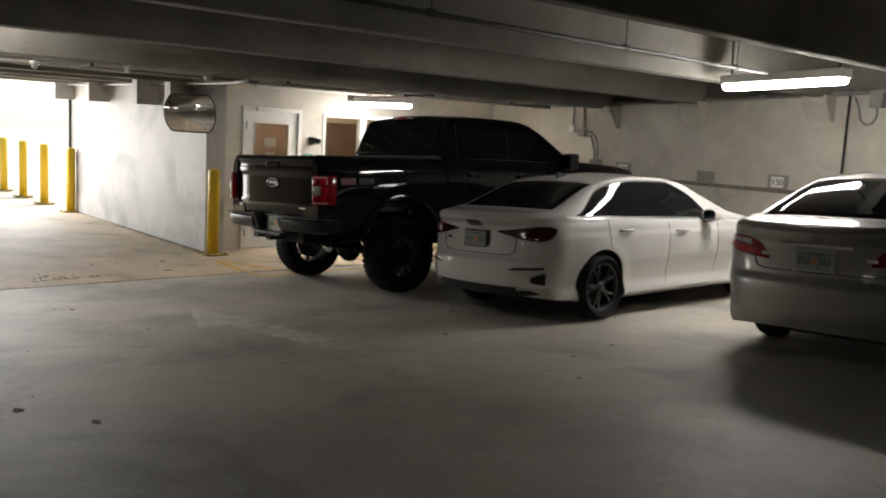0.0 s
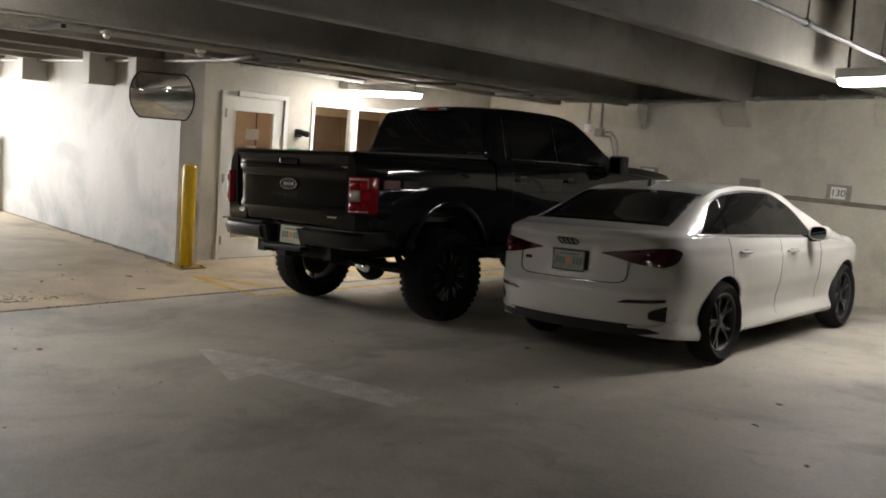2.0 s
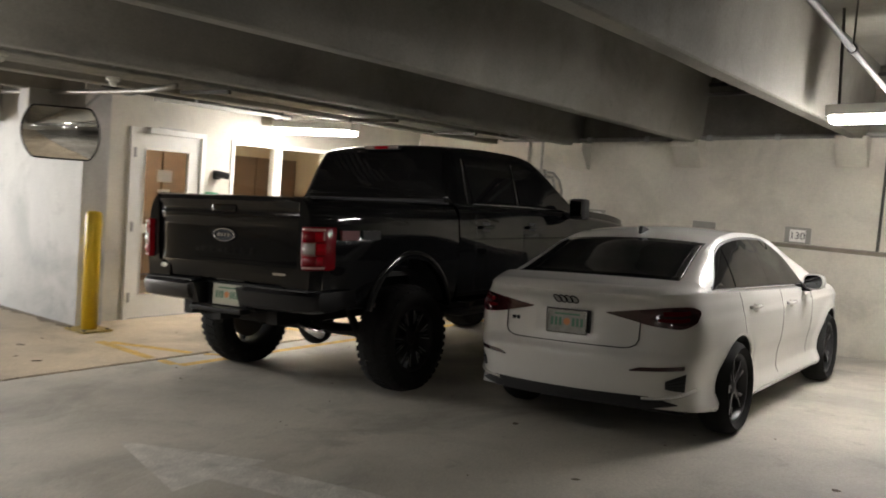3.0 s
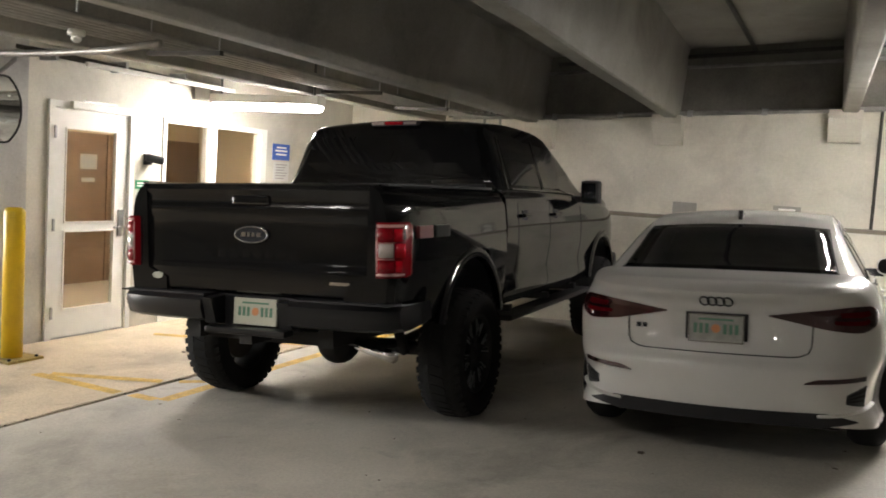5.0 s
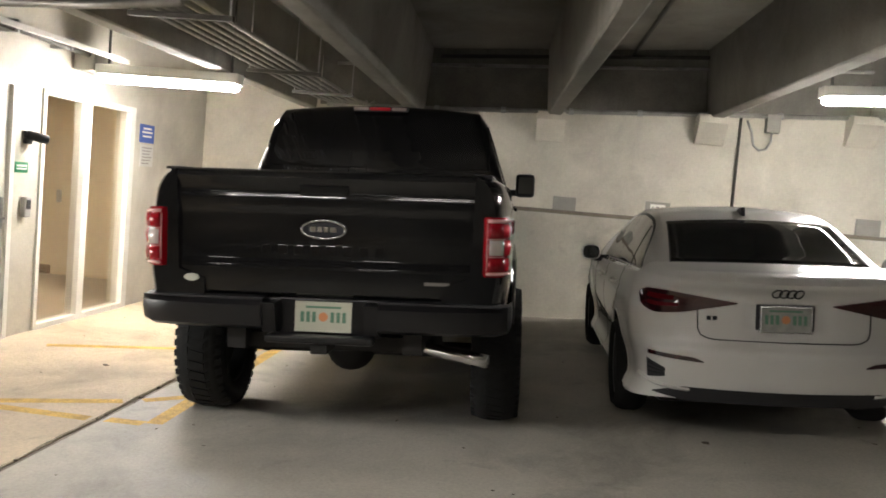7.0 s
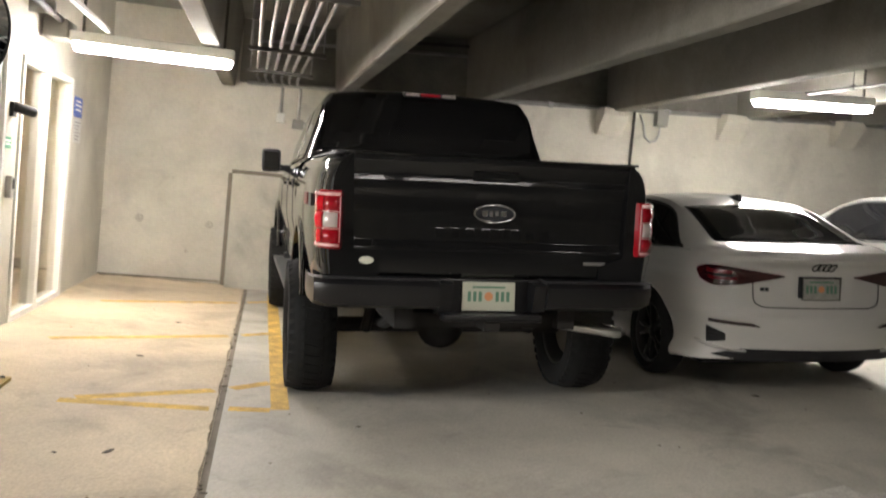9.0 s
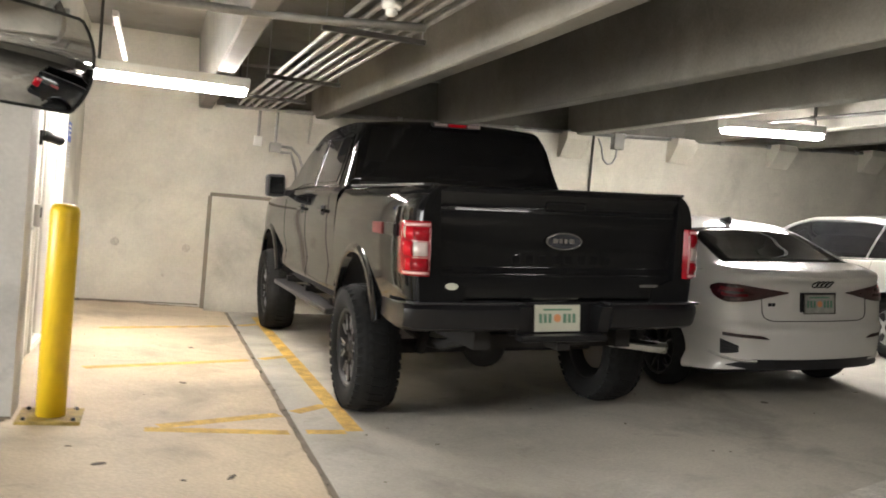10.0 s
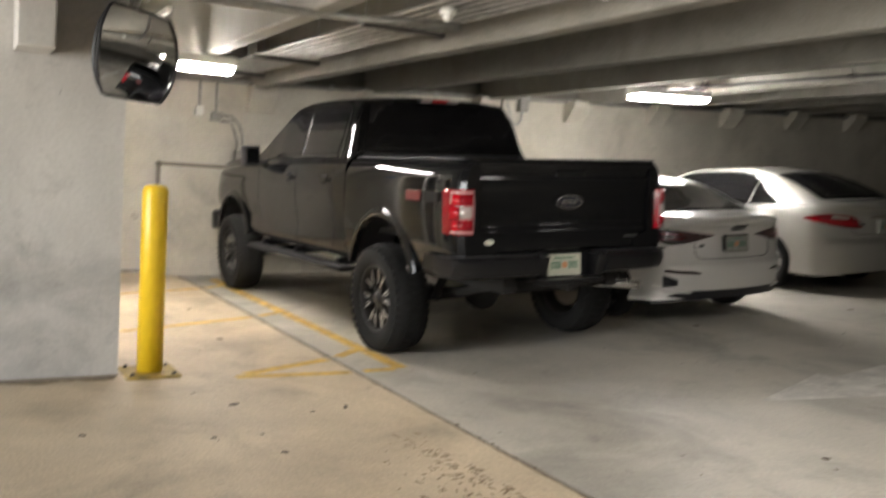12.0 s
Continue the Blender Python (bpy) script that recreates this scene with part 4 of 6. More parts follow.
def sedan(m, kind):
    white = kind == "white"
    label = "white compact sedan with tinted windows and dark wheels" if white else "silver older sedan with dusty paint"
    car = thing("sedan", m, label, "car", "parked sedans")
    paint = M_WHITECAR if white else M_SILVER
    if white:
        L, AX, R = 4.55, (0.94, 3.64), 0.325
        width = curve((0, 0.82), (0.45, 0.862), (0.94, 0.888), (2.2, 0.894), (3.64, 0.89), (4.1, 0.86), (4.55, 0.7))
        sill = curve((0, 0.275), (0.25, 0.25), (0.5, 0.225), (0.75, 0.19), (4.1, 0.18), (4.55, 0.24))
        belt = curve((0, 0.985), (0.2, 1.0), (0.6, 0.995), (1.3, 0.97), (2.2, 0.945), (3.0, 0.92), (3.7, 0.86), (4.3, 0.74), (4.55, 0.58))
        top = curve((0, 0.992), (0.05, 1.025), (0.12, 1.042), (0.25, 1.05), (0.46, 1.075), (0.75, 1.19), (1.05, 1.315), (1.4, 1.40), (1.8, 1.43), (2.2, 1.42), (2.55, 1.37), (2.9, 1.22), (3.3, 1.03), (3.7, 0.965), (4.3, 0.83), (4.55, 0.64))
        roof = curve((0, 0.68), (0.3, 0.67), (0.5, 0.645), (0.8, 0.61), (1.1, 0.585), (1.5, 0.565), (2.3, 0.56), (2.8, 0.63), (3.3, 0.76), (4.3, 0.66), (4.55, 0.5))
        rear = curve((0.2, 0.09), (0.30, 0.05), (0.36, 0.02), (0.42, 0.004), (0.50, 0.0), (0.575, 0.006), (0.60, 0.02), (0.625, 0.045), (0.66, 0.055), (0.78, 0.072), (0.885, 0.078), (0.925, 0.062), (0.955, 0.018), (0.985, 0.0), (1.1, 0.0))
        side = curve((0.17, -0.12), (0.20, -0.05), (0.225, -0.02), (0.25, -0.012), (0.285, -0.022), (0.36, -0.048), (0.46, -0.04), (0.60, -0.008), (0.74, 0.0), (0.825, -0.002), (0.845, -0.012), (0.92, -0.026), (0.965, -0.045), (1.02, -0.06))
        bow, corner, flare = 0.07, (0.54, 0.52), 0.016

        def lid(y, z):
            """The hollow round the number plate."""
            k = min(1.0, max(0.0, (0.235 - y) / 0.03)) * min(1.0, max(0.0, (z - 0.685) / 0.02)) * min(1.0, max(0.0, (0.885 - z) / 0.02))
            return -0.014 * k
        win = (0.70, 2.90)
        rear_win = (0.475, 1.11)
        heights = [0.27, 0.29, 0.315, 0.34, 0.365, 0.39, 0.42, 0.45, 0.48, 0.51, 0.54, 0.565, 0.58, 0.595, 0.61, 0.625, 0.64, 0.66, 0.68, 0.70, 0.72, 0.74, 0.765, 0.79, 0.815, 0.84, 0.86, 0.88, 0.895, 0.91, 0.925, 0.94, 0.955, 0.97, 0.985]
    else:
        L, AX, R = 4.50, (1.03, 3.65), 0.325
        width = curve((0, 0.86), (0.5, 0.895), (1.1, 0.91), (3.6, 0.905), (4.0, 0.86), (4.5, 0.72))
        sill = curve((0, 0.27), (0.3, 0.22), (4.0, 0.19), (4.50, 0.25))
        belt = curve((0, 1.01), (0.2, 1.03), (0.7, 1.025), (1.4, 0.99), (2.4, 0.955), (3.3, 0.915), (3.9, 0.85), (4.3, 0.74), (4.50, 0.58))
        top = curve((0, 1.022), (0.06, 1.06), (0.14, 1.083), (0.25, 1.095), (0.42, 1.11), (0.68, 1.22), (0.98, 1.345), (1.33, 1.455), (1.75, 1.495), (2.4, 1.485), (2.75, 1.41), (3.1, 1.24), (3.5, 1.04), (3.9, 0.955), (4.3, 0.84), (4.50, 0.66))
        roof = curve((0, 0.70), (0.3, 0.70), (0.5, 0.67), (1.05, 0.60), (1.45, 0.57), (2.5, 0.57), (3.0, 0.65), (3.5, 0.76), (4.1, 0.68), (4.50, 0.5))
        rear = curve((0.2, 0.08), (0.30, 0.03), (0.40, 0.004), (0.50, 0.0), (0.60, 0.004), (0.645, 0.03), (0.67, 0.05), (0.80, 0.062), (0.92, 0.06), (0.98, 0.03), (1.01, 0.006), (1.1, 0.0))
        side = curve((0.17, -0.11), (0.20, -0.05), (0.23, -0.02), (0.30, -0.012), (0.42, -0.02), (0.60, -0.004), (0.74, 0.0), (0.85, -0.006), (0.93, -0.022), (0.99, -0.042), (1.05, -0.06))
        bow, corner, flare, lid = 0.09, (0.55, 0.50), 0.010, None
        win = (1.00, 3.22)
        rear_win = (0.46, 1.18)
        heights = [0.27, 0.29, 0.32, 0.35, 0.38, 0.42, 0.46, 0.50, 0.54, 0.58, 0.605, 0.625, 0.64, 0.655, 0.67, 0.69, 0.72, 0.76, 0.80, 0.84, 0.88, 0.91, 0.94, 0.96, 0.98, 0.995, 1.01]
    sh = CarBody(L, width, sill, belt, top, roof, rear, side, [(ax, R + 0.02, 0.375) for ax in AX], bow, corner, flare, lid)
    body = part("body", sh.mesh(heights), paint, car)
    cut(body, arch_cutter(AX, 0.352, R + 0.02, 0.55, 1.3), M_DARK)
    soften(body, 28)
    # glass
    rows = [[sh.over(x, u * (sh.roof(x) - 0.04), 0.004) for u in steps(-1, 1, 12)] for x in steps(rear_win[0], rear_win[1], 10)]
    part("rear_window", add_plate(bmesh.new(), rows, (-0.006, 0, 0.006)), M_GLASS, car, "dark tinted rear window", smooth=True)
    part("rear_window_seal", add_grid(bmesh.new(), [[sh.over(x, u * (sh.roof(x) - 0.028), 0.0022) for u in steps(-1, 1, 12)] for x in steps(rear_win[0] - 0.014, rear_win[1] + 0.014, 10)]), M_DARK, car)
    rows = [[sh.over(x, u * (sh.roof(x) - 0.06), 0.004) for u in steps(-1, 1, 12)] for x in steps(2.58 if white else 2.8, 3.24 if white else 3.44, 8)]
    part("windscreen", add_plate(bmesh.new(), rows, (0.006, 0, 0.006)), M_GLASS, car, smooth=True)
    if white:
        z = sh.top(1.32)
        part("roof_aerial", prism([(1.22, z - 0.03), (1.39, z + 0.006), (1.355, z + 0.016), (1.25, z + 0.04), (1.233, z + 0.038)], "y", -0.014, 0.014), M_DARK, car, "dark fin aerial")
    # the side glass is one dark band with a slanted tail and nose, divided by pillars
    x0, x1 = win
    tail, nose = (0.52, 0.62) if white else (0.42, 0.55)
    head = curve((x0, 0.10), (x0 + tail * 0.35, 0.55), (x0 + tail * 0.75, 0.86), (x0 + tail, 0.90), (x1 - nose, 0.90), (x1 - nose * 0.5, 0.70), (x1, 0.07))
    foot = lambda x: 0.05
    pillar = (1.93, 2.02) if white else (2.0, 2.08)
    quarter = 1.12 if white else 1.42
    for sg in (1, -1):
        rows = [[sh.pane_point(x, 0.018 + (min(0.945, head(x) + 0.045) - 0.018) * f, 0.0022) for x in steps(x0 - 0.025, x1 + 0.025, 40)] for f in steps(0, 1, 6)]
        sheet(car, "window_surround", rows, sg, (0, 0.004, 0), M_DARK, "black window surround")
        for a, b in ((x0, pillar[0]), (pillar[1], x1)):
            rows = [[sh.pane_point(x, foot(x) + (head(x) - foot(x)) * f, 0.006) for x in steps(a, b, 22)] for f in steps(0, 1, 6)]
            sheet(car, "side_window", rows, sg, (0, 0.006, 0), M_GLASS, "dark tinted side window")
        rows = [[sh.pane_point(x, foot(x) + (head(x) - foot(x)) * f, 0.0065) for x in (pillar[0] - 0.004, (pillar[0] + pillar[1]) / 2, pillar[1] + 0.004)] for f in steps(0, 1, 6)]
        sheet(car, "door_pillar", rows, sg, (0, 0.004, 0), M_BLACK, "gloss black door pillar")
        bm = bmesh.new()
        if white:
            add_tube(bm, [(quarter + 0.10 * f, sg * (sh.pane_point(quarter + 0.10 * f, f).y + 0.007), sh.pane_point(quarter + 0.10 * f, f).z) for f in steps(0.05, 0.86, 5)], 0.003, 6)
            part("quarter_divider", bm, M_GLASS, car)
        else:
            add_tube(bm, [(quarter - 0.06 * f, sg * (sh.pane_point(quarter - 0.06 * f, f).y + 0.006), sh.pane_point(quarter - 0.06 * f, f).z) for f in steps(0.05, 0.88, 5)], 0.012, 6)
            part("quarter_divider", bm, paint, car)
        bm = bmesh.new()
        add_tube(bm, [(x, sg * (sh.pane_point(x, 0.0).y + 0.008), sh.pane_point(x, 0.0).z + 0.002) for x in steps(x0 - 0.05, x1 + 0.04, 24)], 0.0065, 6)
        part("window_trim", bm, M_DULLCHROME if white else M_DARK, car, "thin window trim")
        # door gaps, handles, arch lips, sill
        gaps = ([(x0 + 0.34, 0.40), (pillar[1] + 0.0, 0.30), (x1 + 0.04, 0.36)] if white else [(1.30, 0.45), (pillar[1], 0.30), (x1 + 0.06, 0.36)])
        for n_, (x, zb) in enumerate(gaps):
            bm = bmesh.new()
            zt = sh.belt(x) + 0.004
            pts = []
            for z in steps(zb, zt, 18):
                bend = 0.12 * max(0.0, (0.62 - z) / 0.3) ** 2 if n_ == 0 else 0.0
                p = sh.flank(x + bend, z, 0.0005)
                pts.append((p.x, sg * p.y, p.z))
            add_tube(bm, pts, 0.0022, 5)
            part("door_gap", bm, M_DARK, car)
        for x in ((1.30, 2.24) if white else (1.62, 2.42)):
            z = sh.belt(x) - (0.105 if white else 0.115)
            grip = bmesh.new()
            add_tube(grip, [(x + d, sg * (sh.flank(x + d, z).y + 0.006 + 0.026 * (1 - abs(d / 0.11) ** 4)), z + 0.004) for d in steps(-0.11, 0.11, 10)], 0.0125, 10)
            hd = part("door_handle", grip, paint, car, smooth=True)
            # flat grey patch that paints the shade of the hollow behind the grip
            rows = [[sh.flank(x + 0.01 + 0.06 * math.cos(a) * k, z - 0.006 + 0.032 * math.sin(a) * k, 0.0012) for a in steps(0, 2 * math.pi, 16)] for k in (0.05, 0.6, 1.0)]
            cup = [[(p.x, sg * p.y, p.z) for p in r] for r in rows]
            part("handle_cup_patch", add_grid(bmesh.new(), cup), M_GREYPATCH, hd, smooth=True)
        for ax in AX:
            bm = bmesh.new()
            add_tube(bm, [(ax + 0.357 * math.cos(a), sg * (sh.flank(ax + 0.357 * math.cos(a), R + 0.02 + 0.357 * math.sin(a)).y - 0.004), R + 0.02 + 0.357 * math.sin(a)) for a in steps(radians(-14), radians(194), 32)], 0.010, 8)
            part("arch_lip", bm, paint, car, smooth=True)
        rows = [[sh.flank(x, z, 0.008) for x in steps(AX[0] + 0.40, AX[1] - 0.40, 20)] for z in ((0.205, 0.22, 0.235, 0.25) if white else (0.21, 0.23, 0.25, 0.27))]
        sheet(car, "sill_cover", rows, sg, (0, 0.03, 0), paint)
        # door mirror
        xm, reach, wide = (x1 - 0.23, 0.10, 0.082) if white else (x1 - 0.20, 0.135, 0.105)
        zm, ym = sh.belt(xm), sh.flank(xm, sh.belt(xm)).y
        bm = bmesh.new()
        shell_rows = []
        for k, (dx, sy, sz) in enumerate(((-0.045, 0.94, 0.92), (-0.03, 1.0, 1.0), (0.02, 0.98, 0.97), (0.06, 0.86, 0.84), (0.09, 0.6, 0.58), (0.105, 0.2, 0.2))):
            shell_rows.append([(xm + dx + 0.03 * math.cos(a) * (k > 0), sg * (ym + reach + wide * sy * math.copysign(abs(math.cos(a)) ** 0.7, math.cos(a))), zm + 0.062 + 0.068 * sz * math.copysign(abs(math.sin(a)) ** 0.75, math.sin(a))) for a in steps(0, 2 * math.pi, 24)])
        add_grid(bm, shell_rows)
        bm.faces.new([bm.verts.new(p) for p in shell_rows[0][:-1]])
        bm.faces.new([bm.verts.new(p) for p in shell_rows[-1][:-1]])
        bmesh.ops.remove_doubles(bm, verts=bm.verts, dist=1e-5)
        mr = soften(part("door_mirror", bm, paint, car, "door mirror in body colour"), 50)
        part("mirror_foot", prism([(xm - 0.02, zm - 0.02), (xm + 0.09, zm - 0.02), (xm + 0.07, zm + 0.035), (xm + 0.0, zm + 0.035)], "y", sg * (ym - 0.06), sg * (ym + reach - 0.03)), M_DARK, mr)
        glass = [(sg * (ym + reach + 0.88 * wide * math.copysign(abs(math.cos(a)) ** 0.7, math.cos(a))), zm + 0.062 + 0.058 * math.copysign(abs(math.sin(a)) ** 0.75, math.sin(a))) for a in steps(0, 2 * math.pi, 24)[:-1]]
        part("mirror_glass", prism(glass, "x", xm - 0.05, xm - 0.044), M_DIMMIRROR, mr)
        # tail lights and bumper details
        if white:
            lo = curve((0.29, 0.856), (0.46, 0.822), (0.62, 0.792), (0.79, 0.780), (0.90, 0.815), (0.965, 0.880))
            hi = curve((0.29, 0.864), (0.46, 0.886), (0.62, 0.905), (0.79, 0.921), (0.90, 0.923), (0.965, 0.902))
            span = steps(0.29, 0.965, 30)
        else:
            lo = curve((0.41, 0.782), (0.6, 0.795), (0.8, 0.822), (1.0, 0.858), (1.16, 0.893))
            hi = curve((0.41, 0.80), (0.46, 0.865), (0.52, 0.91), (0.62, 0.94), (0.85, 0.952), (1.16, 0.910))
            span = steps(0.41, 1.16, 26)
        lt = sheet(car, "tail_light", [[sh.skin(s, lo(s) + (hi(s) - lo(s)) * k, 0.008) for s in span] for k in steps(0, 1, 5)], sg, (-0.012, 0.012, 0), M_DARKRED if white else M_DEEPRED,
                   "smoked dark red wrap-round tail light" if white else "red tail light with clear patches")
        if white:
            cells = [(0.46, 0.62, 0.40, 0.52), (0.64, 0.86, 0.30, 0.46), (0.68, 0.88, 0.60, 0.80)]
        else:
            cells = [(0.60, 0.82, 0.62, 0.90), (0.50, 1.05, 0.14, 0.48)]
        for n_, (a, b, k0, k1) in enumerate(cells):
            cell = [[sh.skin(s, lo(s) + (hi(s) - lo(s)) * k, 0.0105) for s in steps(a, b, 8)] for k in steps(k0, k1, 2)]
            cell = [[(p.x, sg * p.y, p.z) for p in r] for r in cell]
            part("lens_strip", add_grid(bmesh.new(), cell), (M_SMOKED if n_ else M_DARKRED) if white else (M_RED if n_ else M_LENS), lt, "brighter lens strip")
        if white:
            sheet(car, "bumper_reflector", [[sh.skin(s, 0.512 + 0.05 * (s - 0.62) + 0.026 * k * min(1.0, (s - 0.45) / 0.08), 0.004) for s in steps(0.47, 0.83, 14)] for k in (0, 0.5, 1)], sg, (-0.006, 0.006, 0), M_DARKRED, "thin red bumper reflector")
            vent = [[sh.skin(0.70 + 0.15 * u, 0.424 + 0.012 * u + (0.024 + 0.036 * u ** 0.8) * (2 * k - 1), 0.004) for u in steps(0, 1, 12)] for k in steps(0, 1, 6)]
            vt = sheet(car, "bumper_vent", vent, sg, (-0.006, 0.006, 0), M_DARK, "black bumper vent")
            for k in (0.3, 0.55, 0.8):
                bm = bmesh.new()
                add_tube(bm, [(p.x, sg * p.y, p.z) for p in (sh.skin(0.70 + 0.15 * u, 0.424 + 0.012 * u + (0.024 + 0.036 * u ** 0.8) * (2 * k - 1), 0.006) for u in steps(0.1, 0.95, 6))], 0.003, 5)
                part("vent_slat", bm, M_RUBBER, vt)
            blade = [[sh.skin(s, 0.318 + 0.05 * max(0.0, (s - 0.55) / 0.40) ** 2 + 0.024 * k, 0.004 + 0.018 * (1 - abs(2 * k - 1))) for s in steps(0.55, 0.96, 16)] for k in steps(0, 1, 4)]
            sheet(car, "bumper_blade", blade, sg, (-0.008, 0.008, 0), paint, "white blade under the vent", 60)
            diff = [[sh.skin(s, 0.262 + (0.085 * min(1.0, (0.80 - s) / 0.22 + 0.05)) * k + 0.03 * max(0.0, (s - 0.58) / 0.22), 0.010 - 0.006 * k) for s in steps(0.0, 0.80, 22)] for k in steps(0, 1, 4)]
            sheet(car, "rear_valance", diff, sg, (-0.012, 0.012, 0), M_DARK, "black lower bumper valance")
    # lid gap, plate, badges
    zl, hw, zt = (0.642, 0.50, 0.84) if white else (0.71, 0.53, 0.90)
    line = [(hw, zt), (hw - 0.004, zl + 0.06), (hw - 0.02, zl + 0.025), (hw - 0.06, zl + 0.006)] + [(y_, zl) for y_ in steps(hw - 0.1, 0.0, 8)]
    line += [(-a, b) for a, b in line[-2::-1]]
    bm = bmesh.new()
    add_tube(bm, [(sh.skin(abs(y_), z_, 0.0005).x, y_, z_) for y_, z_ in line], 0.0042, 5)
    part("lid_gap", bm, M_DARK, car)
    xp = sh.skin(0.0, 0.78).x
    part("plate_recess", box(xp - 0.004, xp + 0.01, -0.168, 0.168, 0.685, 0.862 if white else 0.89, 0.004), M_DARK if white else paint, car)
    licence_plate(car, xp - 0.014, 0.0, 0.775 if white else 0.80, 5, M_GREYPLATE, M_DULLCHROME if white else M_COVER)
    if white:
        for k in range(4):
            part("badge_ring", ring_badge(car, lambda zz: sh.skin(0.05, zz).x - 0.007, -0.062 + 0.0415 * k, 0.930, 0.0255, 0.005), M_BADGE, car, smooth=True)
        xb = sh.skin(0.42, 0.77).x
        for y_ in (0.435, 0.40):
            part("badge_mark", box(xb - 0.006, xb + 0.004, y_ - 0.013, y_ + 0.013, 0.755, 0.78), M_BADGE, car)
    else:
        xb = sh.skin(0.1, 0.91).x
        part("lid_trim", box(xb - 0.014, xb + 0.012, -0.28, 0.28, 0.898, 0.93, 0.005), M_CHROME, car, "chrome lid trim")
        for y_, w_ in ((0.40, 0.1), (-0.40, 0.08)):
            part("badge_mark", box(sh.skin(0.4, 0.83).x - 0.006, sh.skin(0.4, 0.83).x + 0.004, y_ - w_ / 2, y_ + w_ / 2, 0.815, 0.84), M_CHROME, car)
        ob_ = ring_badge(car, lambda zz: sh.skin(0.02, zz).x - 0.006, 0.0, 0.965, 0.028, 0.005)
        part("badge_ring", ob_, M_CHROME, car, smooth=True)
    part("underbody", box(0.5, L - 0.5, -0.66, 0.66, 0.16, 0.25, 0.03), M_UNDER, car)
    part("muffler", box(0.3, 0.6, -0.4, 0.4, 0.20, 0.30, 0.04), M_UNDER, car)
    for ax in AX:
        for sg in (1, -1):
            if white:
                make_wheel(car, ax, sg * 0.80, R, R, 0.225, 0.238, "five", M_DARKALLOY, M_GREYRIM, "dark grey alloy wheel")
            else:
                make_wheel(car, ax, sg * 0.79, R, R, 0.215, 0.21, "cover", M_RIM, M_COVER, "silver covered steel wheel")
    return car


# ---- the plan ----
JOINT_Y, DIP = 10.11, -0.03     # the parking floor rises towards -y from the joint, where water drains
FALL = [(JOINT_Y, DIP), (9.0, 0.0), (8.3, 0.034), (7.6, 0.073), (-14.0, 1.369)]
WALL_X, LOW_X, DOOR_Y, COR_X, COR_Y = 12.24, 11.96, 11.90, 6.40, 11.72
X_MIN, Y_MIN = -15.0, -14.0
RIBS = [10.53] + [8.97 - 1.785 * k for k in range(13)] + [12.24, 13.9, 15.5, 17.3]
SKEW = {8.97: 0.17, 8.97 - 1.785: 0.26, 8.97 - 3.57: 0.12, 8.97 - 5.355: 0.2}      # ribs that were set slightly askew


def floor_z(y):
    if y >= JOINT_Y:
        return DIP * max(0.0, (11.5 - y) / (11.5 - JOINT_Y))
    for (y1, z1), (y0, z0) in zip(FALL, FALL[1:]):
        if y >= y0:
            return z0 + (z1 - z0) * (y - y0) / (y1 - y0)
    return FALL[-1][1]


def stem_z(y):
    """Underside of the ceiling's ribs, which follow the slope of the floor."""
    return 2.45 + 0.06 * (9.0 - y) if y < 9.2 else 2.44


# floor
structure("floor", prism([(Y_MIN, floor_z(Y_MIN))] + [(y, z) for y, z in FALL[-2:0:-1]] + [(JOINT_Y - 0.018, DIP), (JOINT_Y - 0.018, -0.3), (Y_MIN, -0.3)], "x", X_MIN, 12.7),
          M_FLOOR, "grey stained concrete parking floor on a gentle slope", "floor")
structure("floor_slab", prism([(JOINT_Y + 0.018, DIP), (11.5, 0.0), (18.4, 0.0), (18.4, -0.3), (JOINT_Y + 0.018, -0.3)], "x", X_MIN, 14.6), M_SLAB, "warm tan worn concrete floor slab", "floor")
structure("floor_joint", box(X_MIN, 12.2, JOINT_Y - 0.03, JOINT_Y + 0.03, -0.3, DIP - 0.006), M_JOINT, "dark sealed expansion joint in the floor", "floor joint")
structure("ground", box(-60, 80, 18.4, 90, -0.3, -0.02), M_SLAB, "sunlit pale concrete ground outside", "ground")

# walls
structure("wall_back", box(WALL_X, WALL_X + 0.3, Y_MIN, DOOR_Y, -0.3, 4.8), M_WALL, "off-white painted concrete back wall", "wall")
structure("wall_low", box(LOW_X, WALL_X, Y_MIN, 10.38, -0.3, 1.37), M_LOWWALL, "off-white concrete upstand along the back wall", "wall")
bm = bmesh.new()
for x0, x1, z0, z1 in ((6.62, 7.06, 0, 3.3), (8.08, 8.48, 0, 3.3), (10.24, 12.54, 0, 3.3), (7.06, 8.08, 2.16, 3.3), (8.48, 10.24, 2.13, 3.3)):
    add_box(bm, x0, x1, DOOR_Y, DOOR_Y + 0.2, z0 - 0.3 * (z0 == 0), z1)
structure("wall_door", bm, M_WALL, "off-white painted wall with a glazed door and a window front", "wall")
structure("wall_white", box(COR_X, COR_X + 0.3, COR_Y, 17.63, -0.3, 3.3), M_WHITE_WALL, "white painted concrete wall streaked with dirt", "wall")
# unseen walls, added to close the garage and hold outside light back
structure("wall_lane", box(X_MIN - 0.3, X_MIN, Y_MIN, 18.2, -0.3, 4.8), M_WALL, "unseen off-white wall added to close the garage", "wall")
# added out of view so that daylight enters only right of x = 1
structure("wall_north", box(X_MIN, 1.0, 18.0, 18.2, -0.3, 3.3), M_WALL, "unseen off-white wall added to narrow the daylight at the exit", "wall")
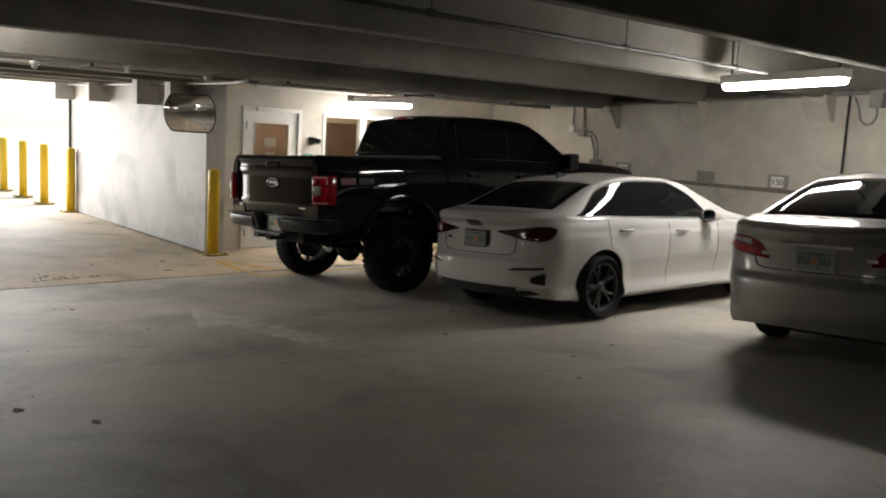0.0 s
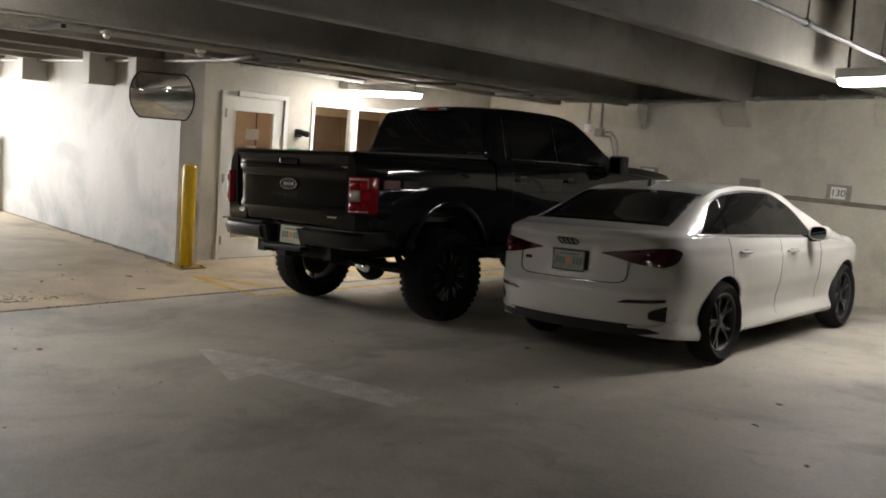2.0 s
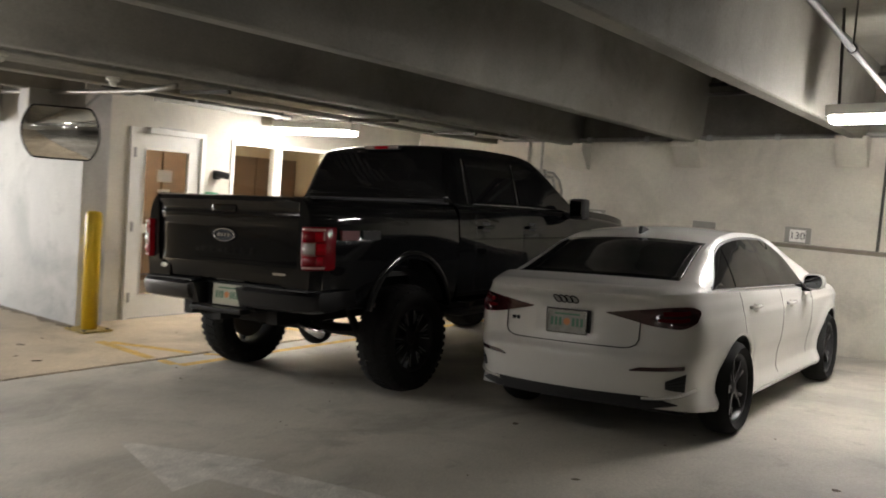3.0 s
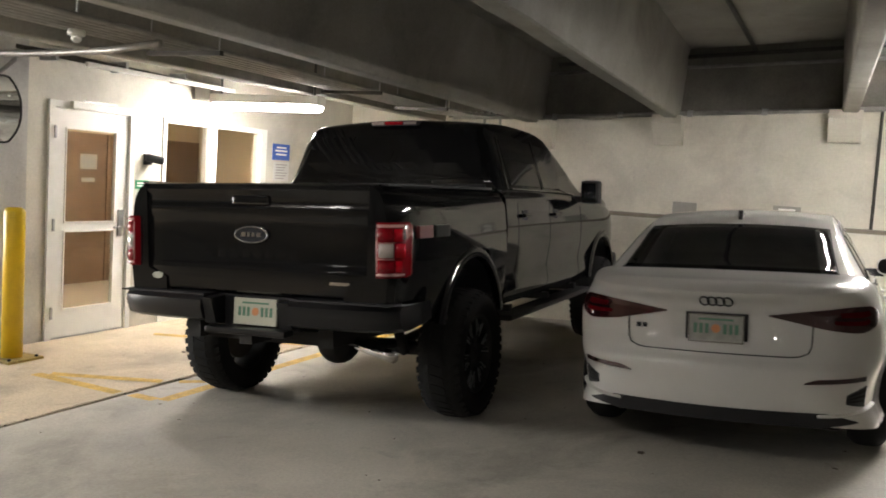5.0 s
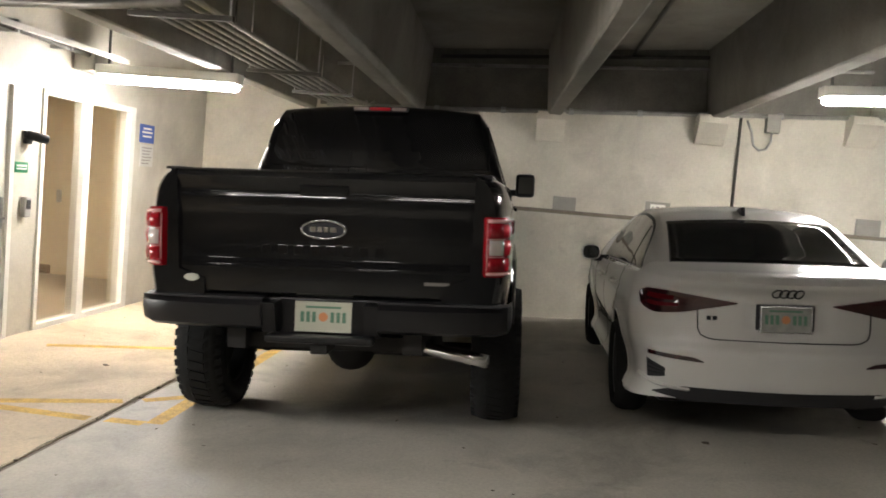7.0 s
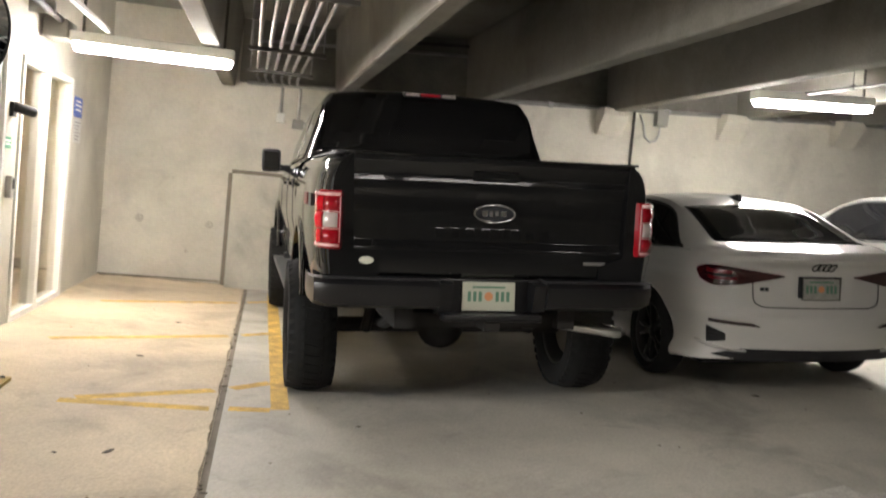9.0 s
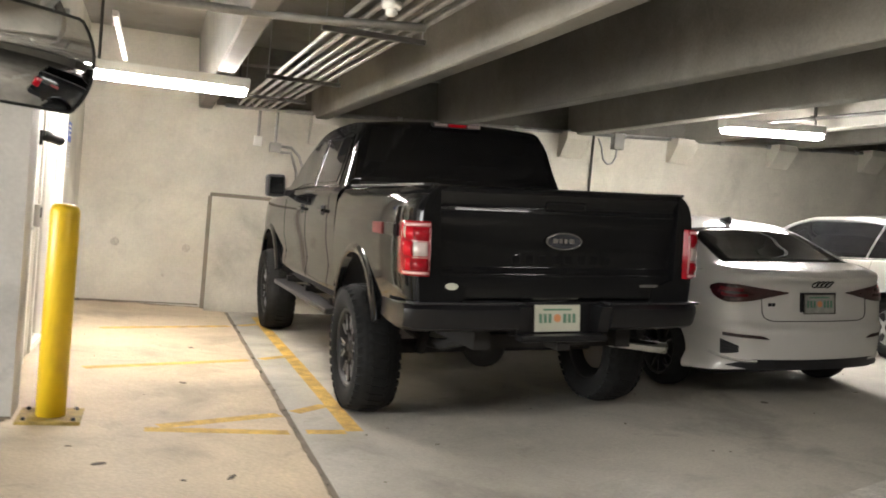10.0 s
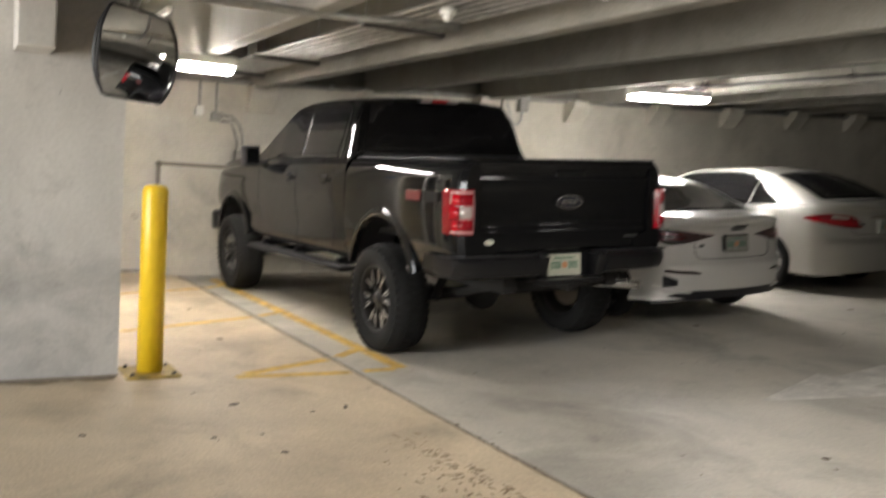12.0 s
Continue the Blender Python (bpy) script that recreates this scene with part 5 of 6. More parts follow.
structure("wall_south", box(X_MIN - 0.3, 12.5, Y_MIN - 0.3, Y_MIN, -0.3, 4.8), M_WALL, "unseen off-white wall added to close the garage", "wall")

# thin dark strip standing for the stained band below the back wall
structure("wall_foot_strip", box(WALL_X - 0.008, WALL_X, 10.44, DOOR_Y, 0.0, 0.016), M_JOINT, "dark stained strip at the foot of the back wall", "joint")
# thin dark strip: grime and shade at the white wall's foot, as colour
structure("wall_foot_strip", box(COR_X - 0.006, COR_X, COR_Y, 17.63, 0.0, 0.014), M_JOINT, "dark strip for grime and shade at the foot of the white wall", "joint")

# thin sheet in a darker grey across the top of the back wall
structure("wall_upper", prism([(Y_MIN, 2.54 + 0.05 * (9.0 - Y_MIN)), (10.4, 2.50), (10.4, 3.28), (9.2, 3.28), (Y_MIN, stem_z(Y_MIN) + 0.84)], "x", WALL_X - 0.012, WALL_X),
          M_UPPER, "darker concrete strip above the back wall", "wall")

# ceiling: deck and ribs along x
bm = bmesh.new()
add_prism(bm, [(Y_MIN, stem_z(Y_MIN) + 0.84), (9.2, 3.28), (18.0, 3.28), (18.0, 3.5), (Y_MIN, 5.0)], "x", X_MIN - 0.3, 12.5)
for y in RIBS:
    z = stem_z(y)
    xe = WALL_X if y < 11.6 else COR_X + 0.002
    sec = [(-0.08, 0.012), (-0.065, 0.0), (0.065, 0.0), (0.08, 0.012), (0.14, 0.9), (-0.14, 0.9)]
    lean = SKEW.get(y, 0.0)
    ends = [[bm.verts.new((x, y + d + lean * max(0.0, (x - 6.0) / 6.2), z + h)) for d, h in sec] for x in (X_MIN, min(6.0, xe), xe)]
    for a, b in zip(ends, ends[1:]):
        for k in range(6):
            bm.faces.new((a[k], a[(k + 1) % 6], b[(k + 1) % 6], b[k]))
    bm.faces.new(ends[0])
    bm.faces.new(ends[-1])
structure("ceiling", bm, M_CEIL, "grey precast concrete ceiling with deep ribs", "ceiling")


def strip_lamp(x, y, z, lean=0.0, glow=None, drop=1.02):
    ob = thing("strip_lamp", pose(x, y, z, lean), "lit white strip lamp hung below the concrete ceiling", "lamp", "strip lamps")
    part("housing", box(-0.084, 0.084, -0.66, 0.66, -0.012, 0.08, 0.012), M_TRIM, ob)
    part("diffuser", box(-0.078, 0.078, -0.65, 0.65, -0.078, 0.02, 0.042), glow or M_LAMP, ob, "glowing white diffuser")
    for sg in (-1, 1):
        part("end_cap", box(-0.082, 0.082, sg * 0.63, sg * 0.672, -0.02, 0.08, 0.012), M_TRIM, ob)
        part("hanger", tube([(0, sg * 0.58, 0.07), (0, sg * 0.58, drop)], 0.013, 8), M_DARKPIPE, ob, "dark hanging tube")
    return ob


strip_lamp(8.98, 10.99, 2.34)
strip_lamp(9.235, 4.53, 2.665, -3, M_LAMP_STRONG)
# two fill lamps added out of sight between ribs to brighten the lane floor
strip_lamp(2.8, 9.75, 2.82, 0.0, M_LAMP_FILL, 0.44)
strip_lamp(2.9, 8.08, 2.88, -3.4, M_LAMP_FAR, 0.44)
for x, y in ((-7.0, 14.0), (-8.0, 2.1), (-11.0, -5.0), (-12.5, 10.5)):
    strip_lamp(x, y, stem_z(y) - 0.16, -2.5 if y < 11 else 0, M_LAMP_FAR)

# bollards
def bollard(x, y, h):
    ob = thing("bollard", pose(x, y, 0), "yellow painted steel bollard on a floor plate", "bollard", "bollards")
    part("post", lathe([(0.081, 0.0), (0.081, h - 0.04), (0.072, h - 0.015), (0.05, h), (0.0, h + 0.004)], n=28), M_YELLOW, ob, smooth=True)
    part("base_plate", box(-0.17, 0.17, -0.17, 0.17, 0, 0.02, 0.004), M_DIRTYPLATE, ob, "dirty worn base plate")
    for a in (-0.13, 0.13):
        for b in (-0.13, 0.13):
            part("bolt", lathe([(0.0, 0.035), (0.012, 0.034), (0.014, 0.02), (0.0, 0.02)], n=8), M_UNDER, ob).matrix_basis = pose(a, b, 0)
    return ob


b0 = bollard(6.433, 11.517, 1.235)
for y in (17.34, 18.99, 20.5, 22.07):
    copy_thing(b0, pose(6.30, y, 0))

# ---- door, window front and the lobby behind ----
y = DOOR_Y
SHIFT = 0.07
door = tagged(new("door_1"), "white metal door with two glass panes and a closer", "door", kind="structure")
door.location.x = SHIFT
bm = bmesh.new()
for x0, x1, z0, z1 in ((6.99, 7.05, 0, 2.16), (7.95, 8.01, 0, 2.16), (7.05, 7.95, 2.10, 2.16)):
    add_box(bm, x0, x1, y - 0.025, y + 0.12, z0, z1)
part("door_frame", bm, M_TRIM, door)
bm = bmesh.new()
for x0, x1, z0, z1 in ((7.055, 7.19, 0.012, 2.095), (7.80, 7.945, 0.012, 2.095), (7.19, 7.80, 1.93, 2.095), (7.19, 7.80, 0.99, 1.06), (7.19, 7.80, 0.012, 0.26)):
    add_box(bm, x0, x1, y + 0.005, y + 0.05, z0, z1)
leaf = part("door_leaf", bm, M_TRIM, door)
for z0, z1 in ((1.06, 1.93), (0.26, 0.99)):
    pane = part("pane", box(7.19, 7.80, y + 0.024, y + 0.031, z0, z1), M_PANE, leaf, "clear glass pane")
    bm = bmesh.new()
    for x0, x1, a, b in ((7.19, 7.203, z0, z1), (7.787, 7.80, z0, z1), (7.203, 7.787, z0, z0 + 0.013), (7.203, 7.787, z1 - 0.013, z1)):
        add_box(bm, x0, x1, y - 0.004, y + 0.022, a, b)
    part("glazing_bead", bm, M_TRIM, leaf)
for z in (0.25, 1.05, 1.88):
    part("hinge", box(7.035, 7.06, y - 0.04, y - 0.026, z - 0.055, z + 0.055, 0.004), M_STEEL, leaf, "steel hinge")
cl = part("door_closer", box(7.20, 7.48, y - 0.075, y - 0.026, 2.10, 2.165, 0.008), M_TRIM, leaf, "white door closer")
part("closer_arm", box(7.30, 7.66, y - 0.10, y - 0.085, 2.168, 2.18), M_STEEL, cl)
hd = part("door_handle", box(7.835, 7.905, y - 0.012, y + 0.004, 0.92, 1.18, 0.006), M_STEEL, leaf, "steel latch plate and lever")
part("lever", box(7.755, 7.885, y - 0.05, y - 0.03, 1.0, 1.022, 0.006), M_STEEL, hd)
for z0, z1, x0, x1 in ((1.56, 1.70, 7.39, 7.59), (1.44, 1.48, 7.41, 7.57)):
    part("notice", box(x0, x1, y + 0.032, y + 0.035, z0, z1), M_PAPER, leaf, "paper notice on the glass")
part("threshold", box(7.05, 7.95, y, y + 0.1, 0.0, 0.01), M_STEEL, door)

win = tagged(new("window_1"), "tall white framed glass front with two panes", "window", kind="structure")
win.location.x = SHIFT
bm = bmesh.new()
for x0, x1, z0, z1 in ((8.41, 8.46, 0, 2.13), (9.14, 9.25, 0, 2.13), (10.06, 10.17, 0, 2.13), (8.46, 9.14, 2.075, 2.13), (9.25, 10.06, 2.075, 2.13), (8.46, 9.14, 0, 0.05), (9.25, 10.06, 0, 0.05)):
    add_box(bm, x0, x1, y - 0.02, y + 0.1, z0, z1)
part("window_frame", bm, M_TRIM, win)
for x0, x1 in ((8.46, 9.14), (9.25, 10.06)):
    part("pane", box(x0, x1, y + 0.03, y + 0.037, 0.05, 2.075), M_PANE, win, "clear glass pane")

structure("wall_lobby_back", box(6.64, 12.4, 14.6, 14.75, 0, 2.9), M_BEIGE, "beige lobby wall", "wall")
structure("wall_lobby_side", box(12.2, 12.4, 12.08, 14.6, 0, 2.9), M_BEIGE, "beige lobby wall", "wall")
structure("ceiling_lobby", box(6.64, 12.4, 12.08, 14.75, 2.55, 2.65), M_TRIM, "white lobby ceiling", "ceiling")
structure("floor_lobby", box(6.64, 12.2, 12.08, 14.6, 0.0, 0.006), M_TILE, "brown tiled lobby floor", "floor")
structure("baseboard_lobby", box(12.18, 12.2, 12.08, 14.6, 0.006, 0.12), M_WOOD, "dark lobby baseboard", "baseboard")
panel = thing("wood_panelling", pose(0, 14.6, 0.006), "brown wood panelling on the lobby wall", "panelling")
for k in range(5):
    x = 7.6 + 0.92 * k
    part("panel", box(x, x + 0.9, -0.035, -0.001, 0.0, 1.98, 0.006), M_WOOD, panel)
ldoor = thing("lobby_door", pose(12.2, 13.4, 0.006), "pale beige inner door with a steel handle", "door")
part("door_leaf", box(-0.04, -0.002, -0.45, 0.45, 0, 2.05, 0.004), M_BEIGE, ldoor)
part("door_handle", box(-0.08, -0.04, 0.34, 0.40, 0.95, 1.12, 0.008), M_STEEL, ldoor)
# unseen lamp, added to brighten the lobby behind the glass
lob = thing("lobby_lamp", pose(9.4, 13.3, 2.548), "flat glowing ceiling lamp added to light the lobby", "lamp")
part("lamp_frame", box(-0.32, 0.32, -0.32, 0.32, -0.04, 0.0, 0.006), M_TRIM, lob)
part("lamp_panel", box(-0.3, 0.3, -0.3, 0.3, -0.046, -0.041), M_LOBBY, lob, "warm glowing lamp panel")

# ---- fittings on the door wall ----
cm = thing("security_camera", pose(8.27, y, 1.69), "black security camera on a wall bracket", "camera")
part("bracket", box(-0.05, 0.05, -0.03, 0.0, -0.06, 0.05, 0.006), M_DARK, cm)
part("arm", tube([(0, -0.02, -0.01), (0.02, -0.07, 0.0)], 0.018, 8), M_DARK, cm)
cb = part("camera_body", lathe([(0.0, -0.1), (0.035, -0.1), (0.04, -0.08), (0.04, 0.06), (0.03, 0.075), (0.0, 0.075)], "x", 18), M_DARK, cm, smooth=True)
cb.matrix_basis = pose(0.03, -0.1, 0.0, 0, 10, -50)
gs = thing("green_sign", pose(8.215, y, 1.43), "small green sign with pale bars on the wall", "sign")
part("plate", box(-0.095, 0.095, -0.006, 0.0, -0.045, 0.045, 0.002), M_SIGNGREEN, gs)
for z in (0.015, -0.012):
    part("bar", box(-0.07, 0.07, -0.008, -0.0055, z - 0.007, z + 0.007), M_SIGN, gs)
cr = thing("card_reader", pose(8.27, y, 1.10), "grey card reader box on the wall", "card reader")
part("case", box(-0.045, 0.045, -0.05, 0.0, -0.09, 0.08, 0.012), M_HOUSING, cr)
part("keypad", box(-0.03, 0.03, -0.055, -0.049, -0.02, 0.06, 0.003), M_DARK, cr)
bs = thing("blue_sign", pose(10.56, y, 1.88), "blue wall sign with pale bars", "sign")
part("plate", box(-0.18, 0.18, -0.006, 0.0, -0.10, 0.10, 0.003), M_BLUE, bs)
for z, w_ in ((0.055, 0.10), (0.015, 0.13), (-0.03, 0.11)):
    part("bar", box(-w_, w_, -0.008, -0.0055, z - 0.01, z + 0.01), M_SIGN, bs)
ns = thing("notice_sheet", pose(10.58, y, 1.64), "white notice with grey lines under the blue sign", "sign")
part("sheet", box(-0.16, 0.16, -0.004, 0.0, -0.12, 0.12), M_PAPER, ns)
for k in range(6):
    z = 0.085 - 0.034 * k
    part("bar", box(-0.12, 0.12 - 0.03 * (k % 3), -0.0055, -0.0035, z - 0.006, z + 0.006), M_GREYPATCH, ns)

# ---- convex mirror at the corner ----
mir = thing("convex_mirror", pose(6.175, 11.735, 2.01, 0, 0, -46) @ pose(0, 0, 0, 5), "rectangular convex traffic mirror with a dark rim", "mirror")


def mirror_outline():
    w_, h_ = 0.375, 0.26
    right = [(w_ - 0.10 * abs(t) ** 2.4, h_ * t) for t in steps(-0.96, 0.96, 12)]
    top = [(w_ - 0.12, h_), (-w_ + 0.12, h_)]
    return right + top + [(-a, -b) for a, b in right] + [(-a, -b) for a, b in top]


ol = []
pts = mirror_outline()
for p, q in zip(pts, pts[1:] + pts[:1]):
    ol += [(p[0] + (q[0] - p[0]) * t, p[1] + (q[1] - p[1]) * t) for t in (0, 0.25, 0.5, 0.75)]
bm = bmesh.new()
rings = []
for f in steps(0, 1, 9):
    rings.append([bm.verts.new((px * f, -0.12 * (1 - (px * f / 0.40) ** 2 * 0.55 - (pz * f / 0.275) ** 2 * 0.45), pz * f)) for px, pz in ol])
for r0, r1 in zip(rings, rings[1:]):
    for k in range(len(ol)):
        j = (k + 1) % len(ol)
        bm.faces.new((r0[k], r0[j], r1[j], r1[k]))
bmesh.ops.remove_doubles(bm, verts=bm.verts, dist=1e-4)
part("mirror_face", bm, M_MIRROR, mir, "curved mirror face", smooth=True)
bm = bmesh.new()
add_tube(bm, [(px, -0.12 * (1 - (px / 0.40) ** 2 * 0.55 - (pz / 0.275) ** 2 * 0.45), pz) for px, pz in ol + ol[:1]], 0.009, 8, False)
part("rim", bm, M_DARK, mir, "dark rubber rim", smooth=True)
part("back_plate", prism([(px * 0.9, pz * 0.9) for px, pz in pts], "y", -0.01, 0.01), M_DARK, mir)
part("bracket", add_tube(bmesh.new(), [(0.0, 0.0, 0.05), (0.0, 0.10, 0.08), (0.30, 0.20, 0.40), (0.30, 0.20, 0.44)], 0.018, 8), M_STEEL, mir)

# ---- corbels under the ribs ----
def corbel(x, y, z, m_, deep, wide, tall):
    ob = tagged(part("corbel", prism([(0, 0), (0, tall), (-deep, tall), (-deep, tall * 0.72), (-deep * 0.3, 0)], "y", -wide / 2, wide / 2), m_), "pale concrete corbel under a ceiling rib", "corbel", "corbels")
    ob.matrix_basis = pose(x, y, z)
    return ob


for k in range(0, 8):
    yk = 9.07 - 1.755 * k
    corbel(WALL_X, yk + (0.16 if k == 1 else 0.0), stem_z(yk) - 0.30, M_WALL, 0.28, 0.34, 0.34)
for yk, zb in ((12.26, 1.98), (13.5, 2.11), (15.65, 2.13), (17.5, 2.15)):
    ob = tagged(part("bearing_block", box(-0.36, 0.0, -0.1, 0.1, 0.0, 2.5 - zb + 0.1, 0.01), M_WHITE_WALL), "square concrete bearing block on the white wall", "bearing block", "bearing blocks")
    ob.matrix_basis = pose(COR_X, yk, zb)

# ---- pipes and conduits ----
def pipe(name, pts, r, m_, label, n=10):
    return tagged(part(name, tube(pts, r, n), m_, smooth=True), label, "pipe")


def run_z(y):
    return 2.54 + 0.05 * (9.0 - y)


run = thing("conduit_run", pose(0, 0, 0), "grey conduit along the back wall with bright couplings", "conduit")
part("tube", tube([(12.17, 10.3, 2.50), (12.17, 9.0, run_z(9.0)), (12.17, -6.0, run_z(-6.0))], 0.028, 10), M_PIPE, run, smooth=True)
for k in range(16):
    yk = 8.9 - 0.83 * k
    part("coupling", tube([(12.17, yk - 0.03, run_z(yk)), (12.17, yk + 0.03, run_z(yk))], 0.04, 10), M_STEEL, run)
pipe("conduit", [(12.18, 10.2, 3.02), (12.18, -6.0, stem_z(-6.0) + 0.5)], 0.022, M_PIPE, "thin grey conduit high on the back wall")
feed = thing("lamp_conduit", pose(0, 0, 0), "dark steel conduit hung on rods beside the lamp", "conduit")
part("tube", tube([(-3.0, 3.83, 2.68), (4.0, 4.31, 2.706), (9.3, 4.67, 2.728)], 0.019, 10), M_DARKPIPE, feed, smooth=True)
for x in (1.4, 4.4, 6.6, 8.5):
    yk = 4.31 + 0.0685 * (x - 4)
    part("clip", tube([(x - 0.03, yk - 0.002, 2.71 + 0.004 * (x - 4)), (x + 0.03, yk + 0.002, 2.71 + 0.004 * (x - 4))], 0.028, 10), M_DARKPIPE, feed)
    if x > 2:
        part("rod", tube([(x, yk, 2.72), (x, yk, 3.5)], 0.005, 6), M_DARKPIPE, feed)
pipe("sprinkler_pipe", [(12.1, 6.56, 3.36), (-6.0, 6.5, 3.36)], 0.022, M_DARKPIPE, "dark sprinkler pipe close under the deck")
pipe("sprinkler_pipe", [(12.18, 8.9, stem_z(8.9) + 0.74), (12.18, -6.0, stem_z(-6.0) + 0.74)], 0.025, M_DARKPIPE, "dark sprinkler pipe along the top of the wall")
for i in range(6):
    yk = 9.70 + 0.09 * i
    pipe("conduit", [(-4.0, yk - 0.36, 2.48), (11.2, yk + 0.02, 2.48), (11.9, yk, 2.505), (12.16, yk, 2.565)], 0.017, M_PIPE, "one of six parallel grey conduits", 8)
for x in (10.4, 8.8, 6.4, 4.0, 1.6):
    ob = tagged(part("strut", box(x - 0.02, x + 0.02, 9.60 + 0.025 * (x - 11), 10.26 + 0.025 * (x - 11), 2.43, 2.462), M_DARKPIPE), "steel strut under the conduits", "strut", "struts")
    for yy in (9.62 + 0.025 * (x - 11), 10.24 + 0.025 * (x - 11)):
        part("rod", tube([(x, yy, 2.45), (x, yy, 3.29)], 0.006, 6), M_STEEL, ob)
for x, yk, z in ((5.55, 9.93, 2.46), (4.43, 9.57, 2.48), (3.5, 9.67, 2.44)):
    sn = thing("ceiling_sensor", pose(x, yk, z), "small white sensor below the ceiling conduits", "sensor", "ceiling sensors")
    part("base", lathe([(0.0, 0.0), (0.05, 0.0), (0.055, -0.02), (0.05, -0.035), (0.0, -0.035)], n=16), M_TRIM, sn, smooth=True)
    part("head", lathe([(0.03, -0.035), (0.032, -0.06), (0.02, -0.075), (0.0, -0.08)], n=16), M_TRIM, sn, smooth=True)
    part("stem", tube([(0, 0, 0), (0, 0, 0.85)], 0.01, 6), M_STEEL, sn)
pipe("wall_pipe", [(6.26, 17.6, 2.43), (6.28, 12.0, 2.43), (6.26, 11.0, 2.43), (6.15, 10.27, 2.43), (5.94, 9.62, 2.44)], 0.026, M_PIPE, "grey pipe below the ceiling by the white wall")
pipe("downpipe", [(6.36, 17.55, 2.9), (6.36, 17.55, 0.25)], 0.03, M_DARKPIPE, "dark downpipe at the end of the white wall")
dp = thing("door_wall_pipe", pose(0.07, 0.02, 0.01), "dark iron pipe above the door with clamps", "pipe")
part("tube", tube([(6.5, 11.72, 2.53), (9.15, 11.72, 2.48)], 0.028, 10), M_DARKPIPE, dp, smooth=True)
for x in (6.9, 7.7, 8.5):
    part("clamp", box(x - 0.015, x + 0.015, 11.68, 11.88, 2.47, 2.57), M_STEEL, dp)
part("end_box", box(8.85, 9.2, 11.66, 11.86, 2.34, 2.5, 0.02), M_GREYPATCH, dp)
for yk, w_ in ((11.36, 0.035),):
    tagged(part("lamp_rail", box(6.97, 8.92, yk - w_ / 2, yk + w_ / 2, 2.43, 2.47, 0.004), M_TRIM), "white painted steel rail above the lamp", "rail")

# narrow dark brown strip down the end edge of the upstand
tagged(part("edge_strip", box(LOW_X - 0.012, LOW_X + 0.02, 10.382, 10.43, 0.0, 1.37, 0.004), M_LEDGE), "dark brown strip at the end of the upstand", "edge strip", kind="structure")
# junction boxes and drops on the back wall
jb = thing("junction_box", pose(WALL_X, 4.83, 2.66), "grey junction box with a looping conduit", "junction box")
part("box", box(-0.12, 0.0, -0.08, 0.08, -0.11, 0.11, 0.008), M_GREYPATCH, jb)
part("loop", add_tube(bmesh.new(), [(-0.05, 0.0, -0.11), (-0.05, 0.0, -0.22), (-0.05, 0.05, -0.31), (-0.05, 0.13, -0.33), (-0.05, 0.2, -0.27), (-0.05, 0.24, -0.1), (-0.05, 0.30, 0.02)], 0.014, 8), M_STEEL, jb, smooth=True)
part("drop", tube([(-0.03, 0.37, 0.1), (-0.03, 0.37, -1.26)], 0.018, 8), M_DARKPIPE, jb, "dark vertical conduit")
jb2 = thing("junction_box", pose(WALL_X, 9.65, 2.05), "small wall box with bent conduits", "junction box")
part("box", box(-0.09, 0.0, -0.07, 0.07, -0.06, 0.06, 0.008), M_GREYPATCH, jb2)
part("riser", tube([(-0.04, 0.0, 0.05), (-0.04, 0.0, 0.5)], 0.018, 8), M_PIPE, jb2)
part("riser", tube([(-0.04, 0.22, 0.1), (-0.04, 0.22, 0.5)], 0.018, 8), M_PIPE, jb2)
part("riser_box", box(-0.08, 0.0, 0.17, 0.27, 0.0, 0.12, 0.008), M_TRIM, jb2)
for d in (0.0, 0.07):
    part("bend", add_tube(bmesh.new(), [(-0.05, -0.06, 0.02 - d), (-0.05, -0.2, 0.02 - d), (-0.05, -0.31 + d, -0.08 - d), (-0.05, -0.36 + d, -0.22 - d), (-0.05, -0.37 + d, -0.62)], 0.018, 8), M_PIPE, jb2, smooth=True)
part("lower_box", box(-0.12, 0.0, -0.44, -0.26, -0.68, -0.42, 0.01), M_GREYPATCH, jb2)
for yk, z in ((7.22, 1.49), (3.59, 1.52)):
    tagged(part("wall_box", box(WALL_X - 0.05, WALL_X, yk - 0.14, yk + 0.14, z - 0.12, z + 0.09, 0.006), M_GREYPATCH), "flat grey metal box above the wall ledge", "wall box", "wall boxes")
tagged(part("ledge_cap", box(LOW_X - 0.015, WALL_X, Y_MIN, 10.39, 1.37, 1.415, 0.006), M_LEDGE), "worn concrete ledge cap on the upstand", "ledge", kind="structure")


def bay_sign(yk, z, words):
    sg = thing("bay_sign", pose(WALL_X, yk, z), "white parking bay number plate on a grey board", "sign", "bay number signs")
    part("board", box(-0.02, 0.0, -0.15, 0.15, -0.083, 0.11, 0.004), M_GREYPATCH, sg)
    part("plate", box(-0.028, -0.0205, -0.09, 0.09, -0.065, 0.08, 0.002), M_SIGN, sg)
    cu = bpy.data.curves.new("number", "FONT")
    cu.body, cu.size, cu.align_x, cu.align_y, cu.extrude = words, 0.12, "CENTER", "CENTER", 0.0015
    tmp = new("number", cu)
    bpy.context.view_layer.update()
    me = bpy.data.meshes.new_from_object(tmp.evaluated_get(bpy.context.evaluated_depsgraph_get()))
    bpy.data.objects.remove(tmp)
    me.materials.clear()
    me.materials.append(M_INK)
    tx = new("number", me)
    tx.parent = sg
    tx.matrix_basis = pose(-0.030, 0, 0.005, 90, 0, -90)
    return sg


bay_sign(6.08, 1.50, "130")
